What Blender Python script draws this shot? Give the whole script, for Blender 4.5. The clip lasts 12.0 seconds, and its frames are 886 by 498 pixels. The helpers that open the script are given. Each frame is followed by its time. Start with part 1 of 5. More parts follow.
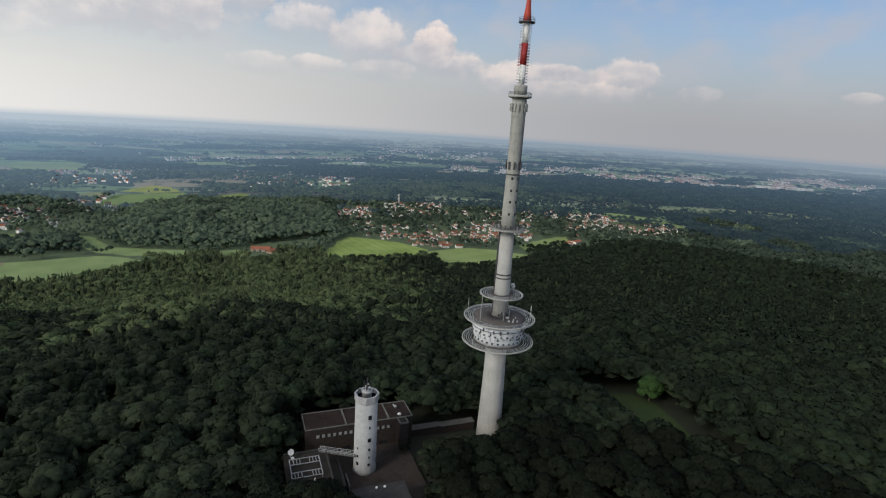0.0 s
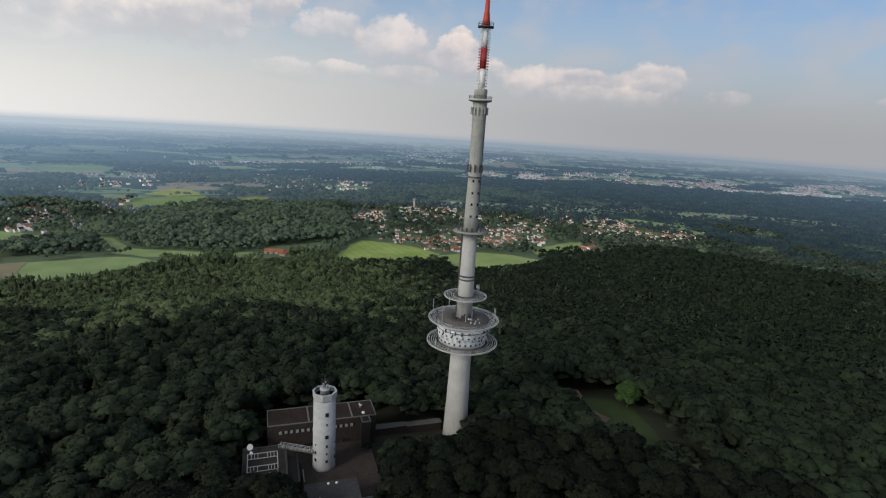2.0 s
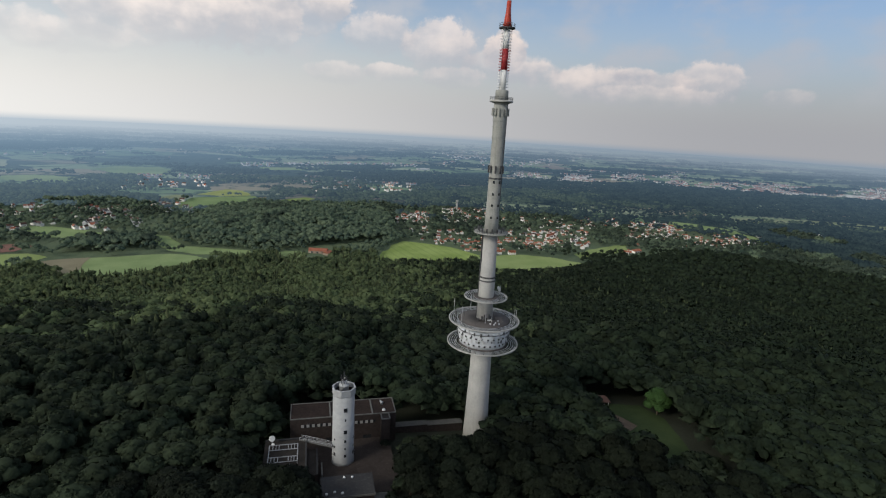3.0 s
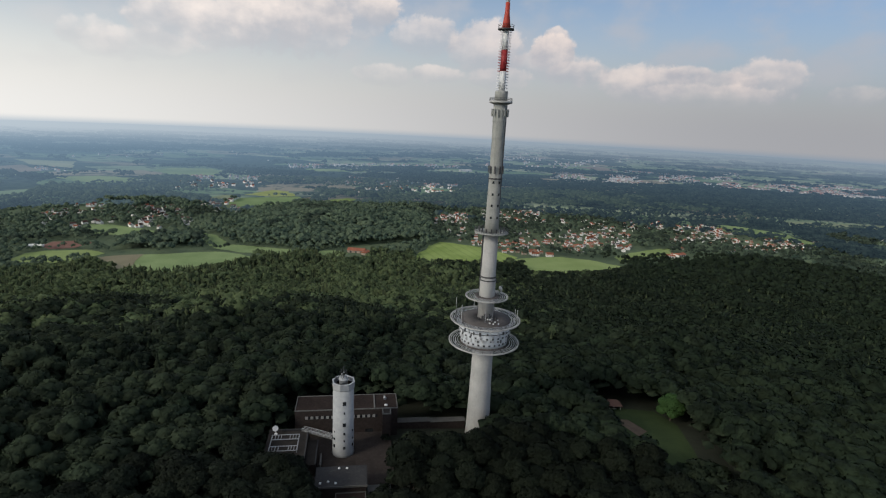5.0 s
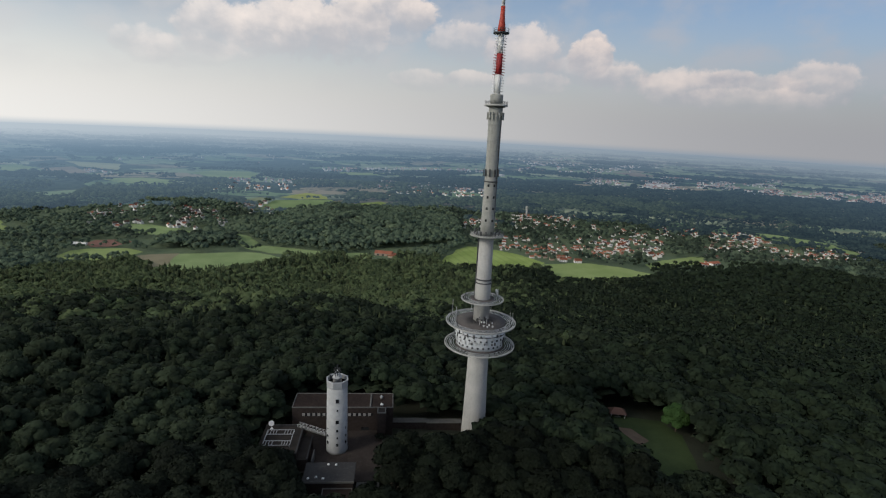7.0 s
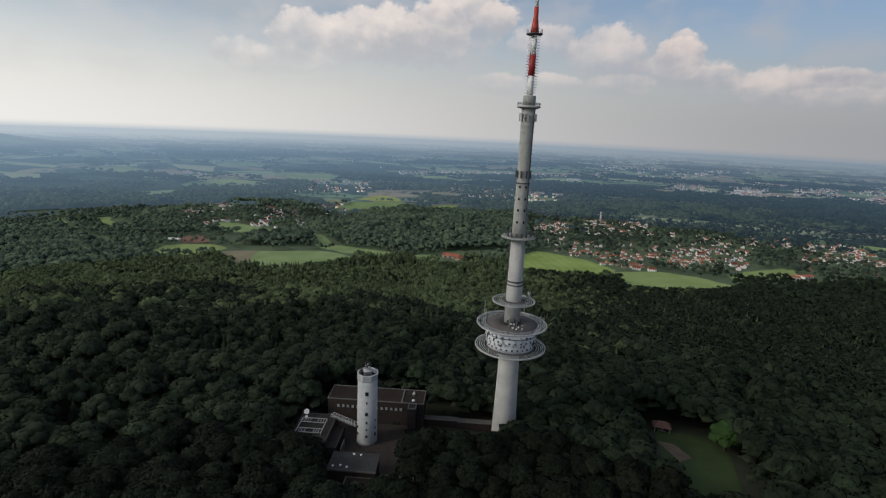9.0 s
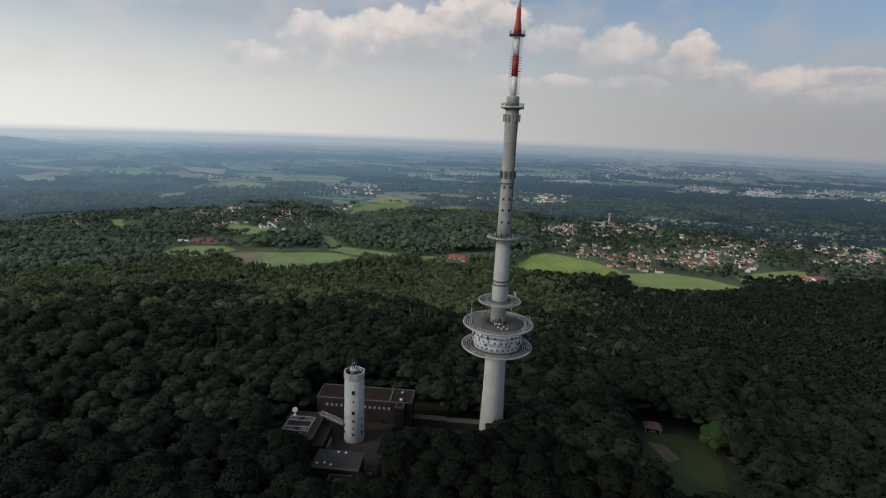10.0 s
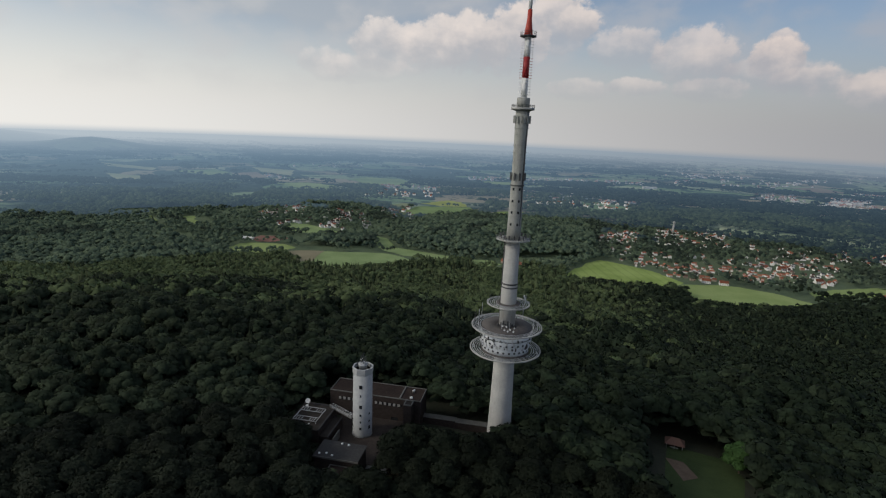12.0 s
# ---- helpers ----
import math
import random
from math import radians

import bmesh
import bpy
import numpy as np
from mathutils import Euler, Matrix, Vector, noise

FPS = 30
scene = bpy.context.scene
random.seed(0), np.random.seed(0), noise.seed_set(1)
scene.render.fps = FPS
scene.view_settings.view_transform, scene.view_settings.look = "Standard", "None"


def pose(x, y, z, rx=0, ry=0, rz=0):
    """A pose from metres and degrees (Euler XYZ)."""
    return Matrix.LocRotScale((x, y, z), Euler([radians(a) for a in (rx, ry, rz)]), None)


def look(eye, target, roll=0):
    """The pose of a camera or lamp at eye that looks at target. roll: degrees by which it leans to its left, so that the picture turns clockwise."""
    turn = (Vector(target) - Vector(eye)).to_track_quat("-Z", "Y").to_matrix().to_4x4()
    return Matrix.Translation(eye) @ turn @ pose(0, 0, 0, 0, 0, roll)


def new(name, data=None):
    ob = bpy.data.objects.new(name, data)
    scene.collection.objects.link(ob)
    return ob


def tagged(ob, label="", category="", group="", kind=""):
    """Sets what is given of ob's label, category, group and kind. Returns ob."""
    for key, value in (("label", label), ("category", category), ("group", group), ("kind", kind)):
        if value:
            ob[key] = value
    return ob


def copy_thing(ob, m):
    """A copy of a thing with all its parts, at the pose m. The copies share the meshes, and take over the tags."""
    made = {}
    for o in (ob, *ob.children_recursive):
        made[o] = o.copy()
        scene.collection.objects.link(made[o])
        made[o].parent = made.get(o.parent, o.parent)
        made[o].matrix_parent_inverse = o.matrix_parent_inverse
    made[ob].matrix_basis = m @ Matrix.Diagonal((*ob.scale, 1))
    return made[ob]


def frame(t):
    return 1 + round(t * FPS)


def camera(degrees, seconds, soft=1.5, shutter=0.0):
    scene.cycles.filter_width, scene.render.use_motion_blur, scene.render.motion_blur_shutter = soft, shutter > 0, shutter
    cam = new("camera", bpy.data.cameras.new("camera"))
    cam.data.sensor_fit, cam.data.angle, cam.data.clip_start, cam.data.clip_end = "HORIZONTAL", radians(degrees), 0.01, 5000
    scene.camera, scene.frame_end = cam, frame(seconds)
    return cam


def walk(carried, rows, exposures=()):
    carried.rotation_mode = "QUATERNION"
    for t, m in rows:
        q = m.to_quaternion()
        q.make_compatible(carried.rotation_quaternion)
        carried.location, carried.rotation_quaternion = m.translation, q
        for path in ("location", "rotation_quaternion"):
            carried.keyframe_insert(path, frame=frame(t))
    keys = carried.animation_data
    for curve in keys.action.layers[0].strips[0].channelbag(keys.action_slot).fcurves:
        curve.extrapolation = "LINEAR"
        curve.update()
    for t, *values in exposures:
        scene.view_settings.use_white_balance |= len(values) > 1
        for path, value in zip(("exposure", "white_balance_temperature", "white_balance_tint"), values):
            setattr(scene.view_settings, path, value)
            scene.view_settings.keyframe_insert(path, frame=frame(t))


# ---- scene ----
cam = camera(79.30, 12.0, 1.2)
# seconds, eye, target, roll
ROWS = [
    (0, (-1.89, -1.45, 117.19), (33.88, 88.91, 93.58), 3.76),
    (0.5, (3.13, -3.99, 117.30), (37.61, 86.89, 93.79), 3.67),
    (1, (7.98, -6.43, 117.48), (41.64, 84.81, 94.23), 3.61),
    (1.5, (12.59, -8.75, 117.75), (44.94, 83.01, 94.66), 3.72),
    (2, (16.99, -10.91, 118.01), (49.01, 80.99, 94.99), 3.75),
    (2.5, (21.13, -12.80, 118.27), (47.59, 80.79, 95.01), 3.53),
    (3, (25.04, -14.45, 118.46), (49.05, 79.81, 95.22), 3.38),
    (5, (39.93, -20.25, 119.20), (55.85, 75.65, 95.77), 2.94),
    (5.5, (43.42, -21.31, 119.25), (56.86, 75.00, 95.95), 2.92),
    (6, (46.73, -22.11, 119.30), (57.72, 74.52, 96.02), 2.84),
    (6.5, (50.04, -22.81, 119.32), (60.10, 73.96, 96.19), 2.95),
    (8.5, (64.83, -25.63, 119.34), (68.97, 71.69, 96.70), 3.15),
    (9, (69.27, -26.27, 119.36), (65.02, 70.98, 96.46), 2.65),
    (9.5, (73.89, -26.78, 119.36), (68.28, 70.43, 96.59), 2.41),
    (10, (78.52, -27.15, 119.35), (72.25, 70.05, 96.72), 2.37),
    (10.5, (83.17, -27.29, 119.32), (74.87, 69.79, 96.82), 2.50),
    (11, (87.95, -27.15, 119.29), (76.47, 69.61, 96.80), 2.57),
    (11.5, (92.85, -26.75, 119.26), (77.80, 69.53, 96.79), 2.52),
    (12, (97.79, -26.17, 119.23), (80.07, 69.67, 96.82), 2.58),
]
walk(cam, [(t, look(eye, target, roll)) for t, eye, target, roll in ROWS], exposures=[(0.0, 0.1), (6.0, 0.0), (12.0, -0.2)])

# World: a hazy evening sky with cumulus; the sun stands low to the left of the first view
SUN_AZ, SUN_EL = 116.0, 30.0        # degrees, anticlockwise from +y, and above the horizon
HORIZON = (0.245, 0.312, 0.390), (0.545, 0.625, 0.690)      # the haze along it, away from and towards the sun
# azimuth, elevation, half width and half height of each cloud, in degrees, and how dense it is
CLOUDS = [(23.0, 5.5, 2.2, 1.2, 0.4), (19.9, 5.2, 4.1, 1.2, 0.35), (-19.3, 5.7, 3.7, 1.2, 0.5), (-14.4, 4.3, 2.7, 0.9, 0.5), (-7.8, 4.5, 2.2, 0.7, 0.55), (-2.4, 4.1, 2.4, 0.9, 0.4),
          (-30.2, 4.6, 6.2, 1.0, 0.4), (-35.4, 4.3, 2.3, 1.0, 0.4), (-28.3, 4.3, 3.4, 1.5, 0.55), (-32.1, 5.2, 1.5, 0.7, 0.6), (-38.7, 4.8, 2.4, 1.5, 0.6), (-34.0, 3.4, 5.0, 0.9, 0.35), (-22.0, 5.2, 2.6, 0.9, 0.5), (-19.6, 8.4, 1.0, 0.8, 0.8), (-45.2, 3.6, 1.8, 0.7, 0.35),
          (-57.6, 3.7, 1.1, 0.5, 0.4), (17.4, 7.5, 2.6, 2.0, 0.8), (14.4, 8.0, 2.4, 1.5, 0.65), (11.6, 8.0, 2.9, 2.0, 0.85), (8.6, 8.2, 2.9, 2.3, 0.9), (4.5, 8.4, 2.9, 2.5, 0.92),
          (0.7, 10.1, 3.4, 2.3, 0.9), (-1.8, 10.3, 1.5, 1.3, 0.8), (-6.6, 8.0, 2.9, 1.5, 0.6), (-12.7, 7.2, 3.0, 2.1, 0.7), (-19.4, 7.1, 1.7, 1.4, 1.0)]


class Nodes:
    """A small hand for node trees."""

    def __init__(self, tree):
        self.tree = tree
        tree.nodes.clear()

    def add(self, kind, links=(), operation=""):
        n = self.tree.nodes.new(kind)
        if operation:
            n.operation = operation
        for socket, value in dict(links).items():
            self.put(n, socket, value)
        return n

    def put(self, n, socket, value):
        if isinstance(value, bpy.types.NodeSocket):
            self.tree.links.new(value, n.inputs[socket])
        else:
            n.inputs[socket].default_value = value

    def math(self, op, a, b=0.0, c=0.0):
        return self.add("ShaderNodeMath", {0: a, 1: b, 2: c}, operation=op).outputs[0]

    def vec(self, op, a, b=(0, 0, 0)):
        return self.add("ShaderNodeVectorMath", {0: a, 1: b}, operation=op).outputs[0]

    def span(self, v, a, b, lo=0.0, hi=1.0):
        n = self.add("ShaderNodeMapRange")
        n.interpolation_type = "SMOOTHSTEP"
        for socket, value in enumerate((v, a, b, lo, hi)):
            self.put(n, socket, value)
        return n.outputs[0]

    def mix(self, f, a, b, blend="MIX"):
        n = self.add("ShaderNodeMix")
        n.data_type, n.blend_type = "RGBA", blend
        for socket, value in ((0, f), (6, a), (7, b)):
            self.put(n, socket, (*value, 1) if isinstance(value, tuple) and len(value) == 3 else value)
        return n.outputs[2]

    def noise(self, vector, scale, detail=3.0, rough=0.55):
        return self.add("ShaderNodeTexNoise", {"Vector": vector, "Scale": scale, "Detail": detail, "Roughness": rough}).outputs[0]


def make_world():
    world = bpy.data.worlds.new("evening_sky")
    world.use_nodes = True
    n = Nodes(world.node_tree)
    way = n.add("ShaderNodeTexCoord").outputs["Generated"]
    xyz = n.add("ShaderNodeSeparateXYZ", {0: way})
    el = n.math("MULTIPLY", n.math("ARCSINE", xyz.outputs[2]), 57.2958)
    az = n.math("MULTIPLY", n.math("ARCTAN2", n.math("MULTIPLY", xyz.outputs[0], -1.0), xyz.outputs[1]), 57.2958)
    sky = n.add("ShaderNodeTexSky")
    sky.sky_type, sky.sun_disc, sky.sun_elevation, sky.sun_rotation = "NISHITA", False, radians(SUN_EL), radians(-SUN_AZ)
    sky.altitude, sky.air_density, sky.dust_density, sky.ozone_density = 300, 1.0, 2.0, 1.5
    blue = n.mix(1.0, sky.outputs[0], (SKY_GAIN, SKY_GAIN * 1.03, SKY_GAIN * 1.08), "MULTIPLY")
    toward = n.span(az, -48.0, 64.0)
    blue = n.mix(1.0, blue, n.mix(n.span(az, -55.0, 0.0), (0.82, 0.87, 0.93), (1.0, 1.0, 1.0)), "MULTIPLY")
    haze = n.mix(toward, (0.372, 0.376, 0.400), (1.02, 1.0, 0.955))
    clear = n.mix(n.span(el, -1.0, 14.0, 0.97, 0.10), blue, haze)
    flat = n.add("ShaderNodeCombineXYZ", {0: az, 1: el}).outputs[0]
    coarse = n.vec("MULTIPLY", flat, (0.16, 0.245, 1.0))
    puff = n.noise(coarse, 1.0, 6.0, 0.48)
    lit = n.noise(n.vec("ADD", coarse, (0.12, 0.17, 0.0)), 1.0, 6.0, 0.48)
    # a broad grey cloud overhead on the sunny side, and thin veils
    veil = n.span(n.math("MULTIPLY_ADD", n.math("SUBTRACT", puff, 0.5), 2.2, n.math("MULTIPLY", n.math("SUBTRACT", el, n.math("MULTIPLY_ADD", n.math("ABSOLUTE", n.math("SUBTRACT", az, 24.0)), 0.14, 8.0)), 0.5)), -0.2, 0.6)
    clear = n.mix(n.math("MULTIPLY", veil, n.span(az, -4.0, 14.0, 0.15, 0.75)), clear, n.mix(toward, (0.40, 0.43, 0.50), (0.50, 0.55, 0.595)))
    clear = n.mix(n.math("MULTIPLY", n.span(puff, 0.42, 0.66, 0.0, 0.5), n.span(el, 1.0, 6.0)), clear, n.mix(toward, (0.46, 0.455, 0.49), (0.70, 0.70, 0.70)))
    top = n.mix(toward, (0.84, 0.715, 0.655), (0.97, 0.91, 0.86))
    base = n.mix(toward, (0.40, 0.405, 0.455), (0.64, 0.64, 0.65))
    fluff = n.noise(flat, 0.62, 6.0, 0.6)
    ragged = n.math("MULTIPLY", n.math("SUBTRACT", fluff, 0.5), 1.75)
    shading = n.math("MULTIPLY", n.math("SUBTRACT", puff, lit), 2.2)
    seen = clear
    for a, e, w, h, thick in CLOUDS:
        d = n.vec("MULTIPLY", n.vec("SUBTRACT", flat, (a, e, 0)), (0.74 / w, 0.76 / h, 0))
        high = n.add("ShaderNodeSeparateXYZ", {0: d}).outputs[1]
        one = n.math("SUBTRACT", 1.0, n.add("ShaderNodeVectorMath", {0: d, 1: d}, operation="DOT_PRODUCT").outputs["Value"])
        dense = n.span(n.math("ADD", one, ragged), -0.14, 0.56 - 0.28 * thick)
        cover = n.math("MULTIPLY", n.math("MULTIPLY", dense, n.span(high, -1.0, 0.3, 0.4, 1.0)), thick)
        crest = n.span(n.math("ADD", n.math("MULTIPLY", high, 0.55), n.math("MULTIPLY_ADD", ragged, 0.45, shading)), -0.45, 0.75)
        seen = n.mix(cover, seen, n.mix(crest, base, top))
    low = n.mix(n.span(el, -2.0, -1.1), n.mix(toward, HORIZON[0], HORIZON[1]), seen)
    out = n.add("ShaderNodeBackground", {0: low, 1: SKY_STRENGTH})
    n.add("ShaderNodeOutputWorld", {0: out.outputs[0]})
    scene.world = world


SKY_GAIN, SKY_STRENGTH = 0.104, 1.0
make_world()
sun = new("sun", bpy.data.lights.new("sun", "SUN"))
sun.data.energy, sun.data.angle, sun.data.color = 1.6, radians(14), (1.0, 0.93, 0.82)
a, e = radians(SUN_AZ), radians(SUN_EL)
sun.matrix_world = look((-math.sin(a) * math.cos(e) * 900, math.cos(a) * math.cos(e) * 900, math.sin(e) * 900), (0, 0, 0))


# Materials
def material(name, dark, light, size=2.0, rough=0.85, metal=0.0, bump=0.3, fine=8.0, random=0.0, cells=0.0, spec=0.3, translucent=0.0, stain=None):
    """A surface of two tones: broad patches of `size` metres, grain `fine` times smaller, and a tone of its own for each object or cell."""
    m = bpy.data.materials.new(name)
    m.use_nodes = True
    n = Nodes(m.node_tree)
    place = n.add("ShaderNodeNewGeometry").outputs["Position"]
    broad = n.noise(place, 1.0 / size, 3.0, 0.6)
    grain = n.noise(place, fine / size, 4.0, 0.65)
    f = n.math("ADD", n.math("MULTIPLY", n.span(broad, 0.3, 0.7), 0.6), n.math("MULTIPLY", n.span(grain, 0.25, 0.75), 0.4))
    if random:
        f = n.math("MULTIPLY_ADD", n.math("SUBTRACT", n.add("ShaderNodeObjectInfo").outputs["Random"], 0.5), random, f)
    if cells:
        cell = n.add("ShaderNodeTexVoronoi", {"Vector": n.vec("MULTIPLY", place, (1, 1, 0.2)), "Scale": 1.0 / cells})
        f = n.math("MULTIPLY_ADD", n.math("SUBTRACT", n.add("ShaderNodeSeparateColor", {0: cell.outputs["Color"]}).outputs[0], 0.5), 0.9, f)
    colour = n.mix(f, dark, light)
    if cells or random and translucent:
        # each tree leans a little towards olive
        own = n.add("ShaderNodeSeparateColor", {0: cell.outputs["Color"]}).outputs[1] if cells else n.math("FRACT", n.math("MULTIPLY", n.add("ShaderNodeObjectInfo").outputs["Random"], 7.3))
        colour = n.mix(n.math("MULTIPLY", own, 0.4), colour, (light[0] * 1.06, light[1] * 0.93, light[2] * 0.85))
    if stain:
        colour = n.mix(n.span(n.noise(n.vec("MULTIPLY", place, (1, 1, 0.12)), 0.9, 5.0, 0.7), 0.52, 0.72, 0.0, 0.55), colour, stain)
    p = n.add("ShaderNodeBsdfPrincipled", {"Base Color": colour, "Roughness": rough, "Metallic": metal, "Specular IOR Level": spec})
    if bump:
        n.put(p, "Normal", n.add("ShaderNodeBump", {"Height": grain, "Strength": bump, "Distance": size / fine * 0.5}).outputs[0])
    surface = p.outputs[0]
    if translucent:
        t = n.add("ShaderNodeBsdfTranslucent", {0: colour}).outputs[0]
        surface = n.add("ShaderNodeMixShader", {0: translucent, 1: surface, 2: t}).outputs[0]
    n.add("ShaderNodeOutputMaterial", {0: surface})
    return m


CONCRETE = material("weathered_concrete", (0.350, 0.350, 0.336), (0.469, 0.465, 0.442), 5.0, 0.8, bump=0.15, stain=(0.30, 0.29, 0.26))
OLD_CONCRETE = material("mossy_concrete", (0.27, 0.28, 0.26), (0.39, 0.39, 0.36), 2.5, 0.9, bump=0.2, stain=(0.24, 0.25, 0.22))
DRUM_WHITE = material("white_drum_cladding", (0.5320, 0.5632, 0.5893), (0.7022, 0.7250, 0.7378), 2.0, 0.6, bump=0.05, stain=(0.42, 0.42, 0.42))
# Court roofs, masonry, edging, brick and paving are darkened to stand for shade.
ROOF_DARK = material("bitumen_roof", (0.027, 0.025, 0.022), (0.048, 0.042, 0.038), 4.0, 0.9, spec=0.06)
DECK_BROWN = material("brown_deck", (0.074, 0.068, 0.065), (0.118, 0.107, 0.100), 4.0, 0.9, stain=(0.08, 0.07, 0.066))
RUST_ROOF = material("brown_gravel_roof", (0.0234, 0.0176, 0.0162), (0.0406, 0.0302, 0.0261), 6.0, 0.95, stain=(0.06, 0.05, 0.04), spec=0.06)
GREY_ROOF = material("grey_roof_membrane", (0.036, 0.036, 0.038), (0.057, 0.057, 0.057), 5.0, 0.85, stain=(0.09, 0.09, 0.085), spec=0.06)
STEEL = material("galvanised_steel", (0.42, 0.43, 0.44), (0.60, 0.61, 0.61), 1.0, 0.5, metal=0.35, bump=0.05)
GALVANISED = material("dull_galvanised_bars", (0.2700, 0.2767, 0.2835), (0.4050, 0.4118, 0.4185), 1.0, 0.6, metal=0.2, bump=0.05)
DARK_STEEL = material("dark_steel", (0.05, 0.052, 0.055), (0.11, 0.11, 0.112), 1.0, 0.55, metal=0.3, bump=0.05)
RED_PAINT = material("faded_red_paint", (0.25, 0.026, 0.030), (0.38, 0.045, 0.045), 2.0, 0.5, bump=0.05)
ORANGE_PAINT = material("orange_red_paint", (0.36, 0.042, 0.028), (0.47, 0.068, 0.042), 2.0, 0.5, bump=0.05)
WHITE_PAINT = material("white_paint", (0.62, 0.63, 0.62), (0.80, 0.80, 0.78), 2.0, 0.6, bump=0.08)
TOWER_WHITE = material("whitewashed_masonry", (0.3181, 0.3311, 0.3348), (0.4269, 0.4352, 0.4315), 1.6, 0.8, bump=0.25, stain=(0.36, 0.365, 0.35))
EDGE_STONE = material("shaded_edge_stone", (0.1088, 0.1088, 0.1024), (0.1664, 0.1640, 0.1536), 2.0, 0.85, stain=(0.14, 0.14, 0.13), spec=0.06)
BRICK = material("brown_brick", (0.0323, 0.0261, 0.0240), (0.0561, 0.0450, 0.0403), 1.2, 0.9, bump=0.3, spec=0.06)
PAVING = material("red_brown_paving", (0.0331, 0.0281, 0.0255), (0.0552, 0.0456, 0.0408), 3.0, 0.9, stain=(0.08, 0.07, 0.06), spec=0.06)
GLASS = material("dark_window_glass", (0.012, 0.014, 0.017), (0.03, 0.033, 0.036), 2.0, 0.08, spec=0.6, bump=0.0)
BLIND = material("pale_window_blind", (0.24, 0.24, 0.23), (0.36, 0.35, 0.33), 1.5, 0.7, bump=0.0)
BARK = material("bark", (0.05, 0.04, 0.03), (0.11, 0.09, 0.065), 0.6, 0.95, random=0.3)
# Near foliage darkened in its colour, standing for cloud shade on the right side.
SHADED_BEECH = material("shaded_beech_foliage", (0.0046, 0.0070, 0.0048), (0.0183, 0.0256, 0.0157), 4.0, 0.75, bump=0.0, fine=7.0, random=0.7, spec=0.08, translucent=0.2)
# Near beeches, their green lowered to stand for cloud shade.
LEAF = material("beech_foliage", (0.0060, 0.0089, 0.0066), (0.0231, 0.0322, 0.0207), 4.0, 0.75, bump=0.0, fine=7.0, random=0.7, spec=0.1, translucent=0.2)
FRESH_LEAF = material("lime_foliage", (0.030, 0.066, 0.018), (0.052, 0.104, 0.032), 3.0, 0.7, bump=0.0, spec=0.12, translucent=0.2)
# Half shade put into the foliage colour, between the shaded and sunlit tones.
HALF_SHADE_LEAF = material("half_shaded_foliage", (0.0095, 0.0159, 0.0104), (0.0426, 0.0603, 0.0347), 6.0, 0.75, bump=0.0, fine=7.0, cells=9.0, spec=0.08, translucent=0.2)
# Slope foliage lightened in its colour, as if sun falls there.
SUNLIT_LEAF = material("sunlit_slope_foliage", (0.0379, 0.0606, 0.0297), (0.1326, 0.1777, 0.0839), 40.0, 0.75, bump=0.0, fine=24.0, cells=9.0, spec=0.1, translucent=0.2)
# Foliage with shade put into its colour, for the right-hand slope.
SHADED_LEAF = material("shaded_slope_foliage", (0.0063, 0.0109, 0.0068), (0.0293, 0.0455, 0.0255), 8.0, 0.75, bump=0.0, fine=7.0, cells=9.0, spec=0.08, translucent=0.15)
# Spruce needles, lightened too to stand for sun on the slope.
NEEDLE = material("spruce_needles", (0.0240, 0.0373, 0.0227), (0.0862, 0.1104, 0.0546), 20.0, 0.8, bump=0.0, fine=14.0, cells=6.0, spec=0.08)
# Valley foliage darkened in its colour, standing for cloud shade.
SHADED_VALE = material("shaded_valley_foliage", (0.0176, 0.0296, 0.0232), (0.0575, 0.0805, 0.0575), 60.0, 0.8, bump=0.0, fine=12.0, cells=14.0, spec=0.05)
# Valley foliage paled and blued in its colour to stand for haze.
HAZED_VALE = material("hazed_valley_foliage", (0.034, 0.060, 0.048), (0.120, 0.165, 0.105), 70.0, 0.8, bump=0.0, fine=12.0, cells=13.0, spec=0.06)
# Floor tone lowered to stand for the shade under the trees.
SOIL = material("woodland_floor", (0.0210, 0.0261, 0.0165), (0.0360, 0.0406, 0.0264), 12.0, 0.95)
COUNTRY = material("rough_pasture", (0.070, 0.105, 0.058), (0.135, 0.175, 0.095), 90.0, 0.95, fine=14.0)
# Lawn green lowered to stand for cloud shade over the clearing.
LAWN = material("mown_lawn", (0.025, 0.044, 0.012), (0.044, 0.069, 0.021), 9.0, 0.95)
SAND = material("trodden_sand", (0.107, 0.076, 0.054), (0.167, 0.124, 0.088), 4.0, 0.95)
CLAY = material("red_clay_pitch", (0.20, 0.105, 0.080), (0.26, 0.140, 0.105), 20.0, 0.95)


